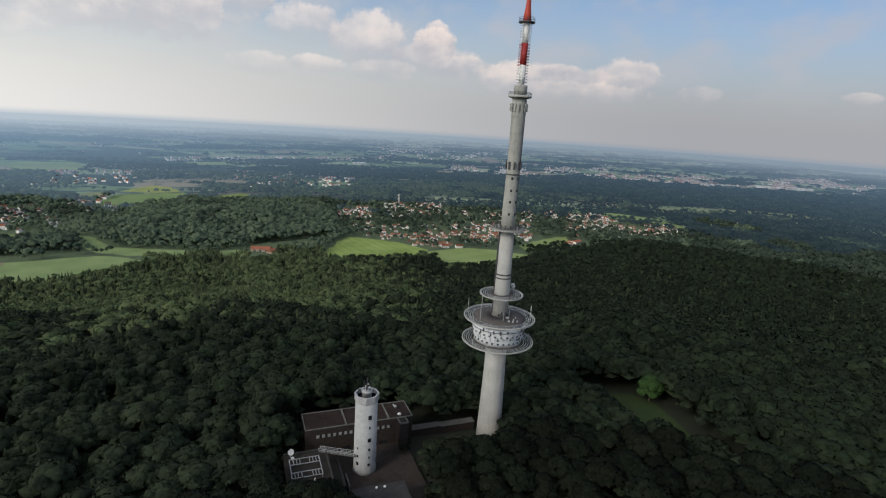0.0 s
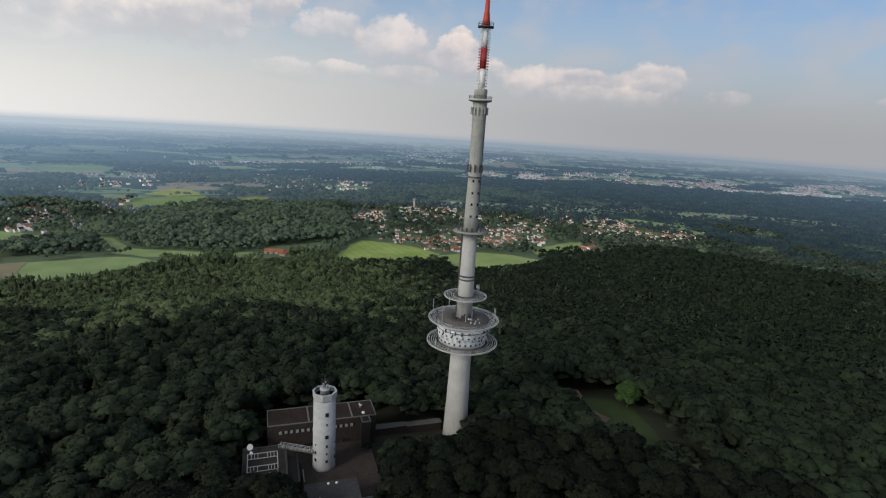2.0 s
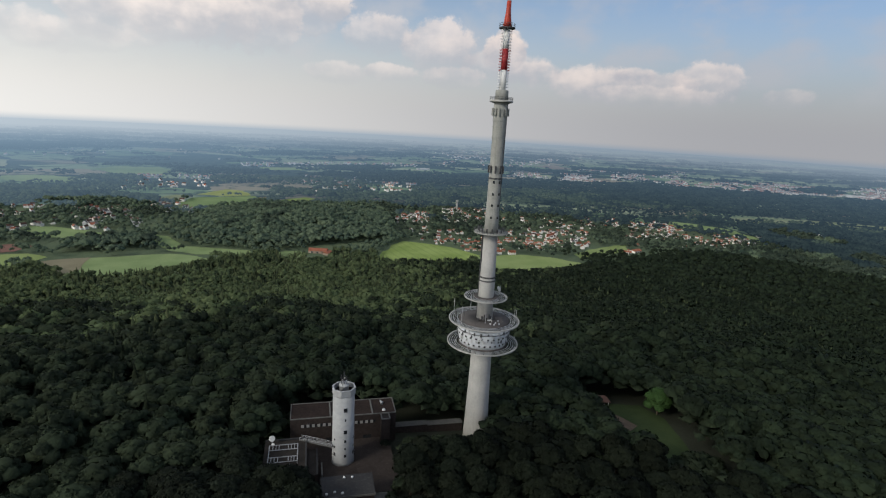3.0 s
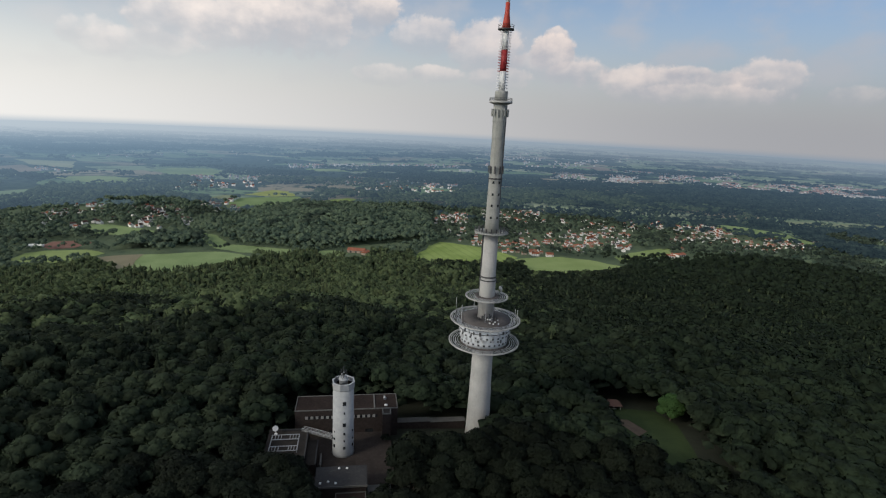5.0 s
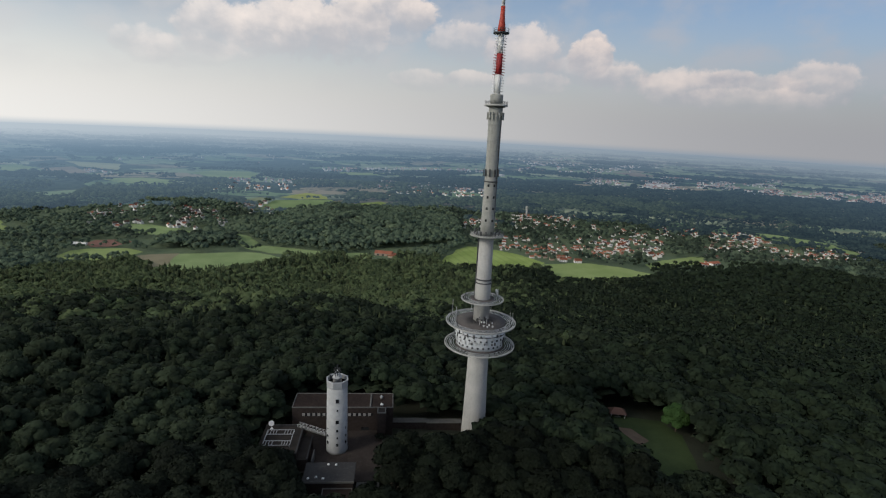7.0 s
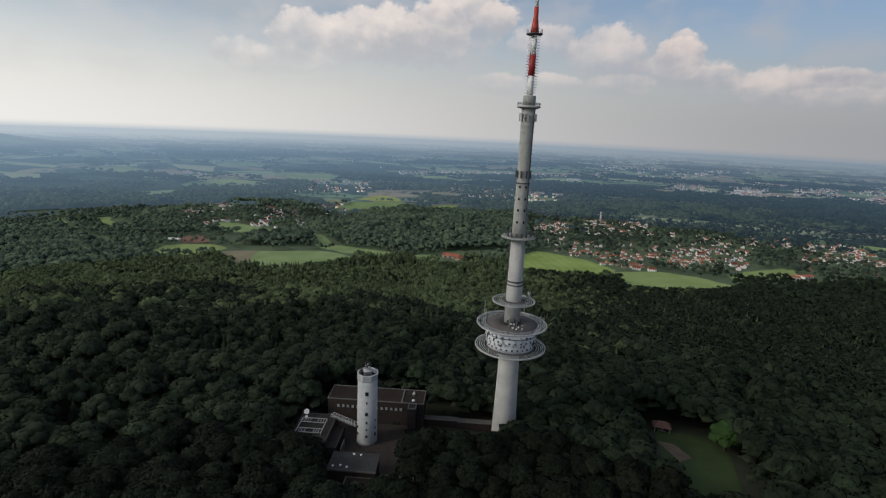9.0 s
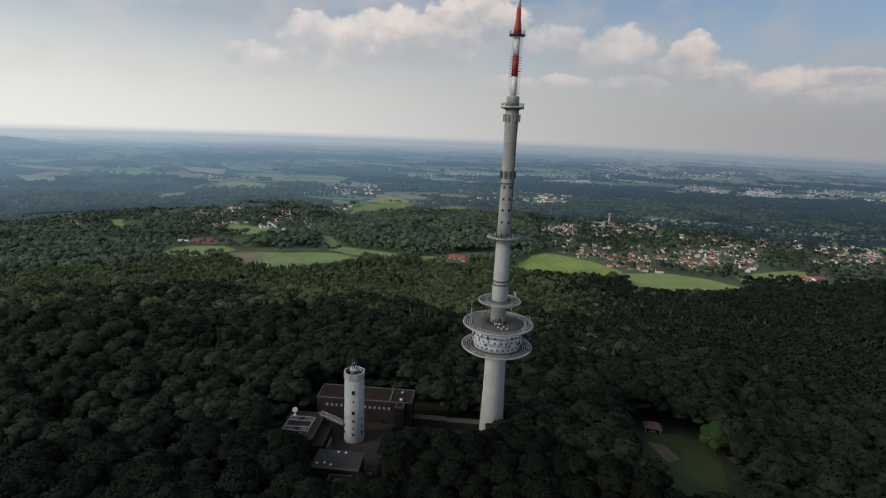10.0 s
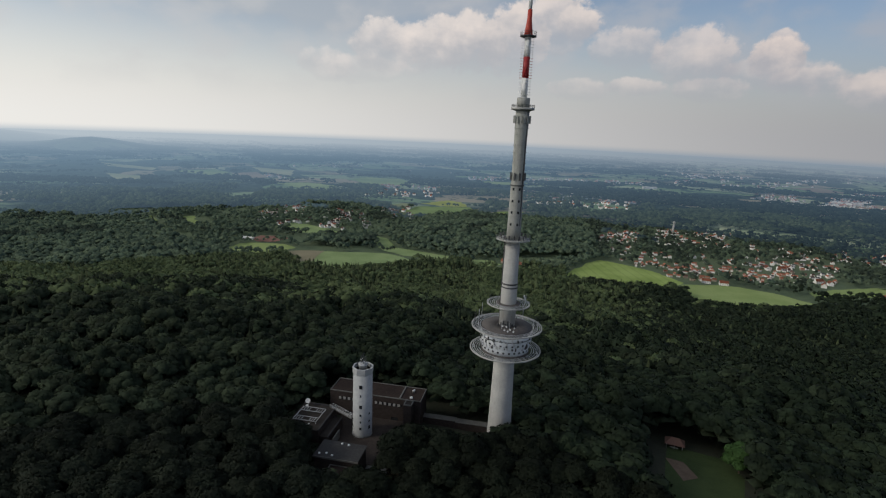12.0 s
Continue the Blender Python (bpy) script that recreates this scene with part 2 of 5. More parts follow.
def crop(name, dark, light, turn=0.0, row=0.0):
    """A field with broad patches and, where row is given, tramlines that many metres apart, running at `turn` degrees."""
    m = bpy.data.materials.new(name)
    m.use_nodes = True
    n = Nodes(m.node_tree)
    place = n.add("ShaderNodeNewGeometry").outputs["Position"]
    f = n.math("ADD", n.math("MULTIPLY", n.noise(place, 0.02, 3.0), 0.7), n.math("MULTIPLY", n.noise(place, 0.35, 3.0), 0.3))
    colour = n.mix(n.span(f, 0.3, 0.7), dark, light)
    if row:
        across = n.add("ShaderNodeVectorMath", {0: place, 1: (math.cos(radians(turn)), math.sin(radians(turn)), 0)}, operation="DOT_PRODUCT").outputs["Value"]
        line = n.span(n.math("ABSOLUTE", n.math("SUBTRACT", n.math("FRACT", n.math("DIVIDE", across, row)), 0.5)), 0.36, 0.46)
        colour = n.mix(n.math("MULTIPLY", line, 0.22), colour, (0.08, 0.12, 0.04))
    p = n.add("ShaderNodeBsdfPrincipled", {"Base Color": colour, "Roughness": 0.95, "Specular IOR Level": 0.1})
    n.add("ShaderNodeOutputMaterial", {0: p.outputs[0]})
    return m


STRIPED = crop("meadow_with_tramlines", (0.21, 0.29, 0.075), (0.31, 0.39, 0.125), 15.0, 19.0)
GREEN = crop("bright_green_meadow", (0.215, 0.285, 0.100), (0.285, 0.352, 0.140))
MEADOW = crop("valley_meadow", (0.190, 0.265, 0.111), (0.270, 0.347, 0.156))
RAPE = crop("yellow_green_crop", (0.26, 0.31, 0.12), (0.35, 0.39, 0.17))
BLUEGREEN = crop("young_corn", (0.17, 0.25, 0.11), (0.23, 0.31, 0.14))
# Crop colour greyed and paled to stand for haze over farther fields.
PALE = crop("haze_paled_crop", (0.19, 0.24, 0.155), (0.28, 0.31, 0.21))
STUBBLE = crop("pale_stubble", (0.215, 0.195, 0.125), (0.27, 0.245, 0.16))


# Tools for meshes
def part(name, bm, mat, parent=None, label=""):
    """Links a bmesh as one mesh object, under a thing or a part."""
    me = bpy.data.meshes.new(name)
    bm.to_mesh(me)
    bm.free()
    me.materials.append(mat)
    ob = new(name, me)
    ob.parent = parent
    return tagged(ob, label)


def share(name, me, parent, m, label=""):
    """One more object on a mesh that exists already."""
    ob = new(name, me)
    ob.parent, ob.matrix_basis = parent, m
    return tagged(ob, label)


def thing(name, label, category, m=None, group="", kind=""):
    ob = new(name)
    ob.matrix_basis = m or Matrix()
    return tagged(ob, label, category, group, kind)


def box(x0, x1, y0, y1, z0, z1, bevel=0.0, bm=None):
    bm = bm or bmesh.new()
    made = bmesh.ops.create_cube(bm, size=1.0, matrix=Matrix.LocRotScale(((x0 + x1) / 2, (y0 + y1) / 2, (z0 + z1) / 2), None, (x1 - x0, y1 - y0, z1 - z0)))
    if bevel:
        edges = list({e for v in made["verts"] for e in v.link_edges})
        bmesh.ops.bevel(bm, geom=edges, offset=bevel, segments=2, affect="EDGES")
    return bm


def lathe(profile, steps=48, closed=False, bm=None, smooth=True, start=0.0):
    """Turns (radius, height) pairs about the z axis; closed joins the last pair to the first."""
    bm = bm or bmesh.new()
    rows = [[bm.verts.new((r * math.cos(math.tau * i / steps + start), r * math.sin(math.tau * i / steps + start), z)) for i in range(steps)] for r, z in profile]
    pairs = list(zip(rows, rows[1:])) + ([(rows[-1], rows[0])] if closed else [])
    for low, high in pairs:
        for i in range(steps):
            f = bm.faces.new((low[i], low[(i + 1) % steps], high[(i + 1) % steps], high[i]))
            f.smooth = smooth
    if not closed:
        for row, turn in ((rows[0], -1), (rows[-1], 1)):
            if row[0].co.xy.length > 0.001:
                bm.faces.new(row[::turn])
    return bm


def ring(r0, r1, z0, z1, steps=64, bm=None):
    """A flat hoop of rectangular section."""
    return lathe([(r0, z0), (r1, z0), (r1, z1), (r0, z1)], steps, True, bm, False)


def rod(a, b, r=0.05, sides=6, bm=None, r2=None):
    bm = bm or bmesh.new()
    a, b = Vector(a), Vector(b)
    turn = (b - a).to_track_quat("Z", "Y").to_matrix().to_4x4()
    bmesh.ops.create_cone(bm, cap_ends=True, segments=sides, radius1=r, radius2=r if r2 is None else r2, depth=(b - a).length, matrix=Matrix.Translation((a + b) / 2) @ turn)
    return bm


def around(r, angle, z):
    return (r * math.cos(angle), r * math.sin(angle), z)


def mesh_from(name, verts, faces, mat, smooth=False):
    me = bpy.data.meshes.new(name)
    me.from_pydata(verts, [], faces)
    me.materials.append(mat)
    if smooth:
        me.polygons.foreach_set("use_smooth", [True] * len(me.polygons))
    me.update()
    return me


# The land: a wooded ridge that falls to a wide valley
def ease(u):
    u = np.clip(u, 0, 1)
    return u * u * (3 - 2 * u)


def land(x, y):
    """Height of the ground."""
    x, y = np.asarray(x, float), np.asarray(y, float)
    s = 0.4 * (x - 50) + 0.92 * (y - 150)
    along = -0.92 * (x - 50) + 0.4 * (y - 150)
    s = s + 0.75 * 60 * np.log1p(np.exp(np.clip((along - 200) / 60, -30, 30)))
    u = (s - 10) / 690
    front = 0.45 * np.clip(u, 0, 1) + 0.55 * ease(u)
    back = ease((-s - 170) / 800)
    # gullies and spurs on the slope
    swell = 6.0 * np.sin(x / 62 + 0.8 * np.sin(y / 110)) * np.sin(y / 85 + 1.3) + 3.5 * np.sin(x / 31 + y / 47)
    hill = 24.0 * np.exp(-((x - 25) / 150) ** 2 - ((y - 1330) / 135) ** 2)      # a wooded hill in the valley
    return hill - 155 * np.maximum(front, back) + swell * ease((s - 90) / 120) * ease((660 - s) / 150)


def land_z(x, y):
    return float(land(x, y))


CENTRE, REACH, RIM = (50.0, -10.0), 2300.0, 4800.0
FLOOR, LENS_Z = -155.0, 119.5


def ground_sheet():
    radii = np.concatenate([[0], np.linspace(25, 1000, 60), np.linspace(1050, REACH, 40)])
    turns = np.linspace(0, math.tau, 181)[:-1]
    verts, faces = [], []
    for r in radii:
        for a in turns:
            x, y = CENTRE[0] + r * math.cos(a), CENTRE[1] + r * math.sin(a)
            verts.append((x, y, land_z(x, y)))
    k = len(turns)
    for i in range(len(radii) - 1):
        for j in range(k):
            q = (i * k + j, (i + 1) * k + j, (i + 1) * k + (j + 1) % k, i * k + (j + 1) % k)
            faces.append(q)
    ob = new("ground", mesh_from("ground", verts, faces, SOIL, True))
    tagged(ob, "dark leafy woodland floor and rough valley pasture", "ground", kind="structure")
    ob.data.materials.append(COUNTRY)
    # the outer rings take a material with haze painted in
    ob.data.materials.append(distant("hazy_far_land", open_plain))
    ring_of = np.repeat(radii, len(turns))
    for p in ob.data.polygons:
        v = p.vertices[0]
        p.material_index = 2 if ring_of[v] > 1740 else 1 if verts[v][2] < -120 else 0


def plain(x, y):
    """Where a place of the wide plain stands: beyond 2.9 km the land is drawn together towards the horizon. Gives x, y, z and the scale there."""
    dx, dy = np.asarray(x, float) - CENTRE[0], np.asarray(y, float) - CENTRE[1]
    d = np.maximum(np.hypot(dx, dy), 1.0)
    table = np.linspace(0, RIM, 500)
    r = np.interp(d, table + 4180 * np.clip((table - 2900) / 1900, 0, 9) ** 2.4, table)
    k = r / d
    return CENTRE[0] + dx * k, CENTRE[1] + dy * k, LENS_Z - (LENS_Z - FLOOR) * k, k


def distant(name, paint):
    """A surface of the far plain with evening haze painted in as glow; paint gives its colour from the nodes and the
    true plan.
    """
    m = bpy.data.materials.new(name)
    m.use_nodes = True
    n = Nodes(m.node_tree)
    flat = n.vec("MULTIPLY", n.vec("SUBTRACT", n.add("ShaderNodeNewGeometry").outputs["Position"], (*CENTRE, 0)), (1, 1, 0))
    r = n.add("ShaderNodeVectorMath", {0: flat}, operation="LENGTH").outputs["Value"]
    over = n.math("MAXIMUM", n.math("DIVIDE", n.math("SUBTRACT", r, 2900.0), 1900.0), 0.0)
    far = n.math("MULTIPLY_ADD", n.math("POWER", over, 2.4), 4180.0, r)
    scale = n.math("DIVIDE", far, r)
    plan = n.vec("MULTIPLY", flat, n.add("ShaderNodeCombineXYZ", {0: scale, 1: scale, 2: 0.0}).outputs[0])
    xyz = n.add("ShaderNodeSeparateXYZ", {0: plan})
    az = n.math("MULTIPLY", n.math("ARCTAN2", n.math("MULTIPLY", xyz.outputs[0], -1.0), xyz.outputs[1]), 57.2958)
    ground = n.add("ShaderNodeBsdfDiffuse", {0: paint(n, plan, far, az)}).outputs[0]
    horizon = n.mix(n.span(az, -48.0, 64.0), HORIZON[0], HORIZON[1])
    # Glow colour of the painted haze, brighter and thicker on the left by bearing.
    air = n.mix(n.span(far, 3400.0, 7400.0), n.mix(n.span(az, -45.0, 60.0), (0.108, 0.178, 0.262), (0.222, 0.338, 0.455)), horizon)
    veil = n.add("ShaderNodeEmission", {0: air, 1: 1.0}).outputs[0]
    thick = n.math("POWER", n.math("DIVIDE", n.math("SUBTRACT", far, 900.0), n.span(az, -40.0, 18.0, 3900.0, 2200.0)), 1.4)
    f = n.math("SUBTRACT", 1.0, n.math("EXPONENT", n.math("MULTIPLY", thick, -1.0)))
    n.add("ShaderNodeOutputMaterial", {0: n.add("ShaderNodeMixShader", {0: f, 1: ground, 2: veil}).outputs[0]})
    return m


def open_plain(n, plan, far, az):
    """Fields of many tones, parted by lanes and copses."""
    bent = n.vec("ADD", plan, n.vec("MULTIPLY", n.add("ShaderNodeTexNoise", {"Vector": plan, "Scale": 0.004}).outputs["Color"], (160, 160, 0)))
    patch = n.add("ShaderNodeTexVoronoi", {"Vector": n.vec("MULTIPLY", bent, (0.75, 1.0, 1.0)), "Scale": 0.0052})
    tone = n.add("ShaderNodeSeparateColor", {0: patch.outputs["Color"]})
    fields = n.mix(n.span(tone.outputs[1], 0.2, 0.9), (0.18, 0.26, 0.13), (0.42, 0.46, 0.29))
    fields = n.mix(n.math("MULTIPLY", n.math("GREATER_THAN", tone.outputs[2], 0.82), 0.8), fields, (0.36, 0.28, 0.20))
    wooded = n.span(n.math("MULTIPLY_ADD", tone.outputs[0], 0.35, n.noise(n.vec("MULTIPLY", plan, (0.6, 1.0, 1.0)), 0.0013, 5.0)), 0.63, 0.71)
    copse = n.span(n.noise(plan, 0.03, 4.0), 0.35, 0.65)
    fields = n.mix(n.span(n.noise(plan, 0.011, 5.0, 0.65), 0.53, 0.60, 0.0, 0.9), fields, (0.045, 0.068, 0.045))
    return n.mix(wooded, fields, n.mix(copse, (0.022, 0.038, 0.03), (0.06, 0.085, 0.06)))


def tones(a, b, size=150.0):
    return lambda n, plan, far, az: n.mix(n.span(n.noise(plan, 1.0 / size, 4.0), 0.3, 0.7), a, b)


def house_tones(n, plan, far, az):
    cell = n.add("ShaderNodeTexVoronoi", {"Vector": plan, "Scale": 0.03})
    return n.mix(n.add("ShaderNodeSeparateColor", {0: cell.outputs["Color"]}).outputs[0], (0.34, 0.31, 0.29), (0.84, 0.81, 0.77))


# Haze is mixed into all these far materials as glow, thicker with distance.
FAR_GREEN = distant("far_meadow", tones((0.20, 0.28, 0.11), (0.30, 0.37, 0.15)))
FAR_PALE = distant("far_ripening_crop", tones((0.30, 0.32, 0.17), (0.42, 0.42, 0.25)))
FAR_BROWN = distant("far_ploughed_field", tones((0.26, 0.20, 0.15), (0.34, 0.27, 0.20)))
# This darker wood tone stands for cloud shade; the next one is lighter.
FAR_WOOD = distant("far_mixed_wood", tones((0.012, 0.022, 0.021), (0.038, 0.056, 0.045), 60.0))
FAR_LIGHT_WOOD = distant("far_light_wood", tones((0.036, 0.056, 0.038), (0.085, 0.112, 0.066), 45.0))
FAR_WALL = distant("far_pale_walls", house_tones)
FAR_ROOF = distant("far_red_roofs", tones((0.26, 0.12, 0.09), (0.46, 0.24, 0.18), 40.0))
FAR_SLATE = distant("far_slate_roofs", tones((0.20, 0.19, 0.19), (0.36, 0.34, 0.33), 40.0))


def backdrop():
    """The plain beyond the valley, evening haze painted into its material as glow, and the hills on its far side."""
    verts, faces = [], []
    rings, k = 60, 240
    for i in range(rings + 1):
        u = i / rings
        r = REACH - 4 + (RIM - REACH) * u
        d = r + 4180 * max(0.0, (r - 2900) / 1900) ** 2.4
        z = LENS_Z - (LENS_Z - FLOOR) * r / d
        for j in range(k):
            a = math.tau * j / k
            az = math.degrees(a) - 90
            swell = 0.0
            for at, wide, up, near, far_edge in ((43.5, 3.4, 58, 0.60, 0.73), (50.5, 4.5, 46, 0.74, 0.88), (62.0, 9.0, 60, 0.6, 0.8), (37.0, 4.0, 16, 0.55, 0.7)):
                swell += up * math.exp(-((az - at) / wide) ** 2) * max(0.0, math.sin(math.pi * min(1, max(0, (u - near) / (far_edge - near)))))
            verts.append((CENTRE[0] + r * math.cos(a), CENTRE[1] + r * math.sin(a), z - 0.5 + swell))
    for i in range(rings):
        for j in range(k):
            faces.append((i * k + j, (i + 1) * k + j, (i + 1) * k + (j + 1) % k, i * k + (j + 1) % k))
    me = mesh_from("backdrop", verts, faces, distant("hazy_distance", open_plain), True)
    tagged(new("backdrop", me), "blue hazy plain of fields, woods and towns", "distance", kind="structure")


ground_sheet()
backdrop()

# Open land: corners of each field in the plan
FIELDS = []


def field(name, label, mat, *corners, lift=0.4, far=False):
    """A field with softly uneven edges, lying on the land, or out on the far plain."""
    FIELDS.append(corners)
    rim = []
    for (ax, ay), (bx, by) in zip(corners, corners[1:] + corners[:1]):
        for k in range(8):
            x, y = ax + (bx - ax) * k / 8, ay + (by - ay) * k / 8
            w = min(14.0, 0.09 * math.dist((ax, ay), (bx, by)))
            off = noise.noise_vector((x * 0.03, y * 0.03, 3.0)) * w
            rim.append((x + off.x, y + off.y))
    cx, cy = sum(p[0] for p in rim) / len(rim), sum(p[1] for p in rim) / len(rim)

    def lie(x, y):
        if far:
            px, py, pz, _ = plain(x, y)
            return (float(px), float(py), float(pz) + 1.2)
        return (x, y, land_z(x, y) + lift)

    verts, faces, steps = [lie(cx, cy)], [], 6
    for i in range(1, steps + 1):
        for x, y in rim:
            verts.append(lie(cx + (x - cx) * i / steps, cy + (y - cy) * i / steps))
    k = len(rim)
    for j in range(k):
        faces.append((0, 1 + j, 1 + (j + 1) % k))
        for i in range(steps - 1):
            faces.append((1 + i * k + j, 1 + (i + 1) * k + j, 1 + (i + 1) * k + (j + 1) % k, 1 + i * k + (j + 1) % k))
    tagged(new(name, mesh_from(name, verts, faces, mat, True)), label, "field", kind="structure")


field("field_1", "green meadow striped with mown tramlines", STRIPED, (147, 1008), (197, 1124), (231, 1166), (266, 1152), (329, 1110), (376, 1036), (326, 975), (247, 978))
field("field_2", "bright green meadow below the village", GREEN, (362, 1021), (441, 1041), (478, 1039), (530, 1016), (595, 952), (500, 919), (412, 892), (362, 922))
field("field_3", "long pale green valley meadow", MEADOW, (-409, 1010), (-336, 1034), (-235, 1057), (-187, 1038), (-138, 999), (-189, 954), (-265, 911), (-343, 920), (-380, 961))
field("field_25", "strip of tan stubble along the meadow", STUBBLE, (-436, 991), (-409, 1014), (-358, 1028), (-352, 980), (-343, 915), (-403, 955), lift=0.8)
field("field_4", "small green playing field beside the pitch", GREEN, (-556, 989), (-558, 1027), (-531, 1052), (-466, 1059), (-425, 1035), (-446, 982), (-490, 954), (-530, 951))
field("field_5", "red clay sports pitch", CLAY, (-560, 1088), (-557, 1124), (-501, 1136), (-485, 1117), (-495, 1075), (-535, 1061))
field("field_6", "green pasture beside the hamlet", MEADOW, (-572, 1252), (-575, 1299), (-524, 1300), (-408, 1242), (-376, 1221), (-385, 1178), (-460, 1186), (-525, 1202))
field("field_7", "narrow green pasture along the valley wood", MEADOW, (-312, 1229), (-273, 1209), (-220, 1113), (-135, 1091), (-123, 1049), (-190, 1052), (-241, 1081), (-274, 1129))
field("field_24", "narrow green pasture above the farm", MEADOW, (-135, 1091), (-93, 1080), (-80, 1048), (-118, 1018))
field("field_8", "small pasture beside the farm", MEADOW, (-47, 1065), (1, 1074), (22, 1048), (-27, 1012))
field("field_9", "yellow-green crop on a rise", RAPE, (-327, 1828), (-263, 1960), (-199, 1931), (-160, 1827), (-238, 1796))
field("field_10", "young green crop below a hedge", BLUEGREEN, (-325, 1756), (-237, 1789), (-155, 1815), (-125, 1745), (-198, 1648), (-261, 1533), (-340, 1619))
field("field_12", "pale green crop by the hamlet", PALE, (-432, 1738), (-388, 1813), (-331, 1768), (-353, 1695), (-385, 1654))
field("field_11", "small brown ploughed field", STUBBLE, (-148, 1775), (-109, 1812), (-102, 1737), (-133, 1684))
field("field_13", "light green field at the wood's edge", GREEN, (-97, 1635), (-58, 1759), (6, 1812), (67, 1774), (18, 1669), (-58, 1611))
field("field_26", "small green pasture beside the terraces", BLUEGREEN, (-495, 1676), (-435, 1655), (-415, 1583), (-463, 1594))
field("field_14", "olive-green field above the village", MEADOW, (1106, 1476), (1195, 1445), (1277, 1345), (1254, 1173), (1209, 1174), (1211, 1248), (1200, 1315), (1102, 1355))
field("field_15", "long pale field strip between woods", PALE, (1464, 1552), (1700, 1522), (1870, 1493), (2110, 1337), (2032, 1285), (1785, 1422), (1600, 1455), (1400, 1483))
field("field_27", "village green below the houses", GREEN, (599, 1047), (698, 1107), (793, 1144), (742, 1067), (652, 1031), (594, 1005))
field("field_16", "narrow pasture in a gap of the woods", GREEN, (-973, 1234), (-952, 1243), (-843, 1146), (-760, 1073), (-740, 1032), (-841, 1114))
field("field_17", "pasture in a gap of the woods", GREEN, (-878, 1269), (-852, 1292), (-777, 1194), (-799, 1184))
NEAR_FIELDS = len(FIELDS)
field("field_20", "pale brown ploughed field on the plain", FAR_BROWN, (-1440, 2400), (-1370, 2518), (-1179, 2300), (-1286, 2240), far=True)
field("field_21", "green field on the plain", FAR_GREEN, (-835, 2475), (-801, 2598), (-626, 2614), (-540, 2487), (-532, 2300), (-633, 2310), (-739, 2345), far=True)
field("field_22", "broad pale field on the plain", FAR_PALE, (-1531, 2758), (-1260, 2726), (-1144, 2452), (-1352, 2540), far=True)
field("field_23", "strip of pale meadow before a far village", FAR_GREEN, (-220, 2782), (99, 2850), (97, 2730), (-207, 2642), far=True)
field("field_28", "green field on the plain", FAR_GREEN, (-1716, 2313), (-1610, 2523), (-1455, 2404), (-1420, 2255), far=True)
field("field_29", "ripening field on the plain", FAR_PALE, (-2270, 2496), (-1850, 2403), (-1791, 2289), (-2105, 2354), far=True)
field("field_30", "pale brown field beside the far works", FAR_BROWN, (1560, 3560), (1780, 3700), (1800, 3380), (1610, 3330), far=True)
field("field_31", "pale meadow on the plain", FAR_GREEN, (-1066, 2138), (-941, 2223), (-784, 2175), (-764, 2015), (-936, 2031))
field("field_32", "pale pasture on the plain", FAR_PALE, (-1862, 2080), (-1670, 2060), (-1511, 1877), (-1568, 1837))
field("field_18", "dim lawn in a woodland clearing", LAWN, (160, 196), (182, 192), (184, 176), (177, 160), (170, 140), (166, 132), (151, 131), (148, 142), (148, 154), (153, 172), lift=0.12)
field("field_19", "trodden sandy patch in the clearing", SAND, (155, 181), (162, 180), (164, 168), (157, 163), lift=0.2)


# The television tower
TOWER = (88.1, 164.7)
rng0 = random.Random(3)


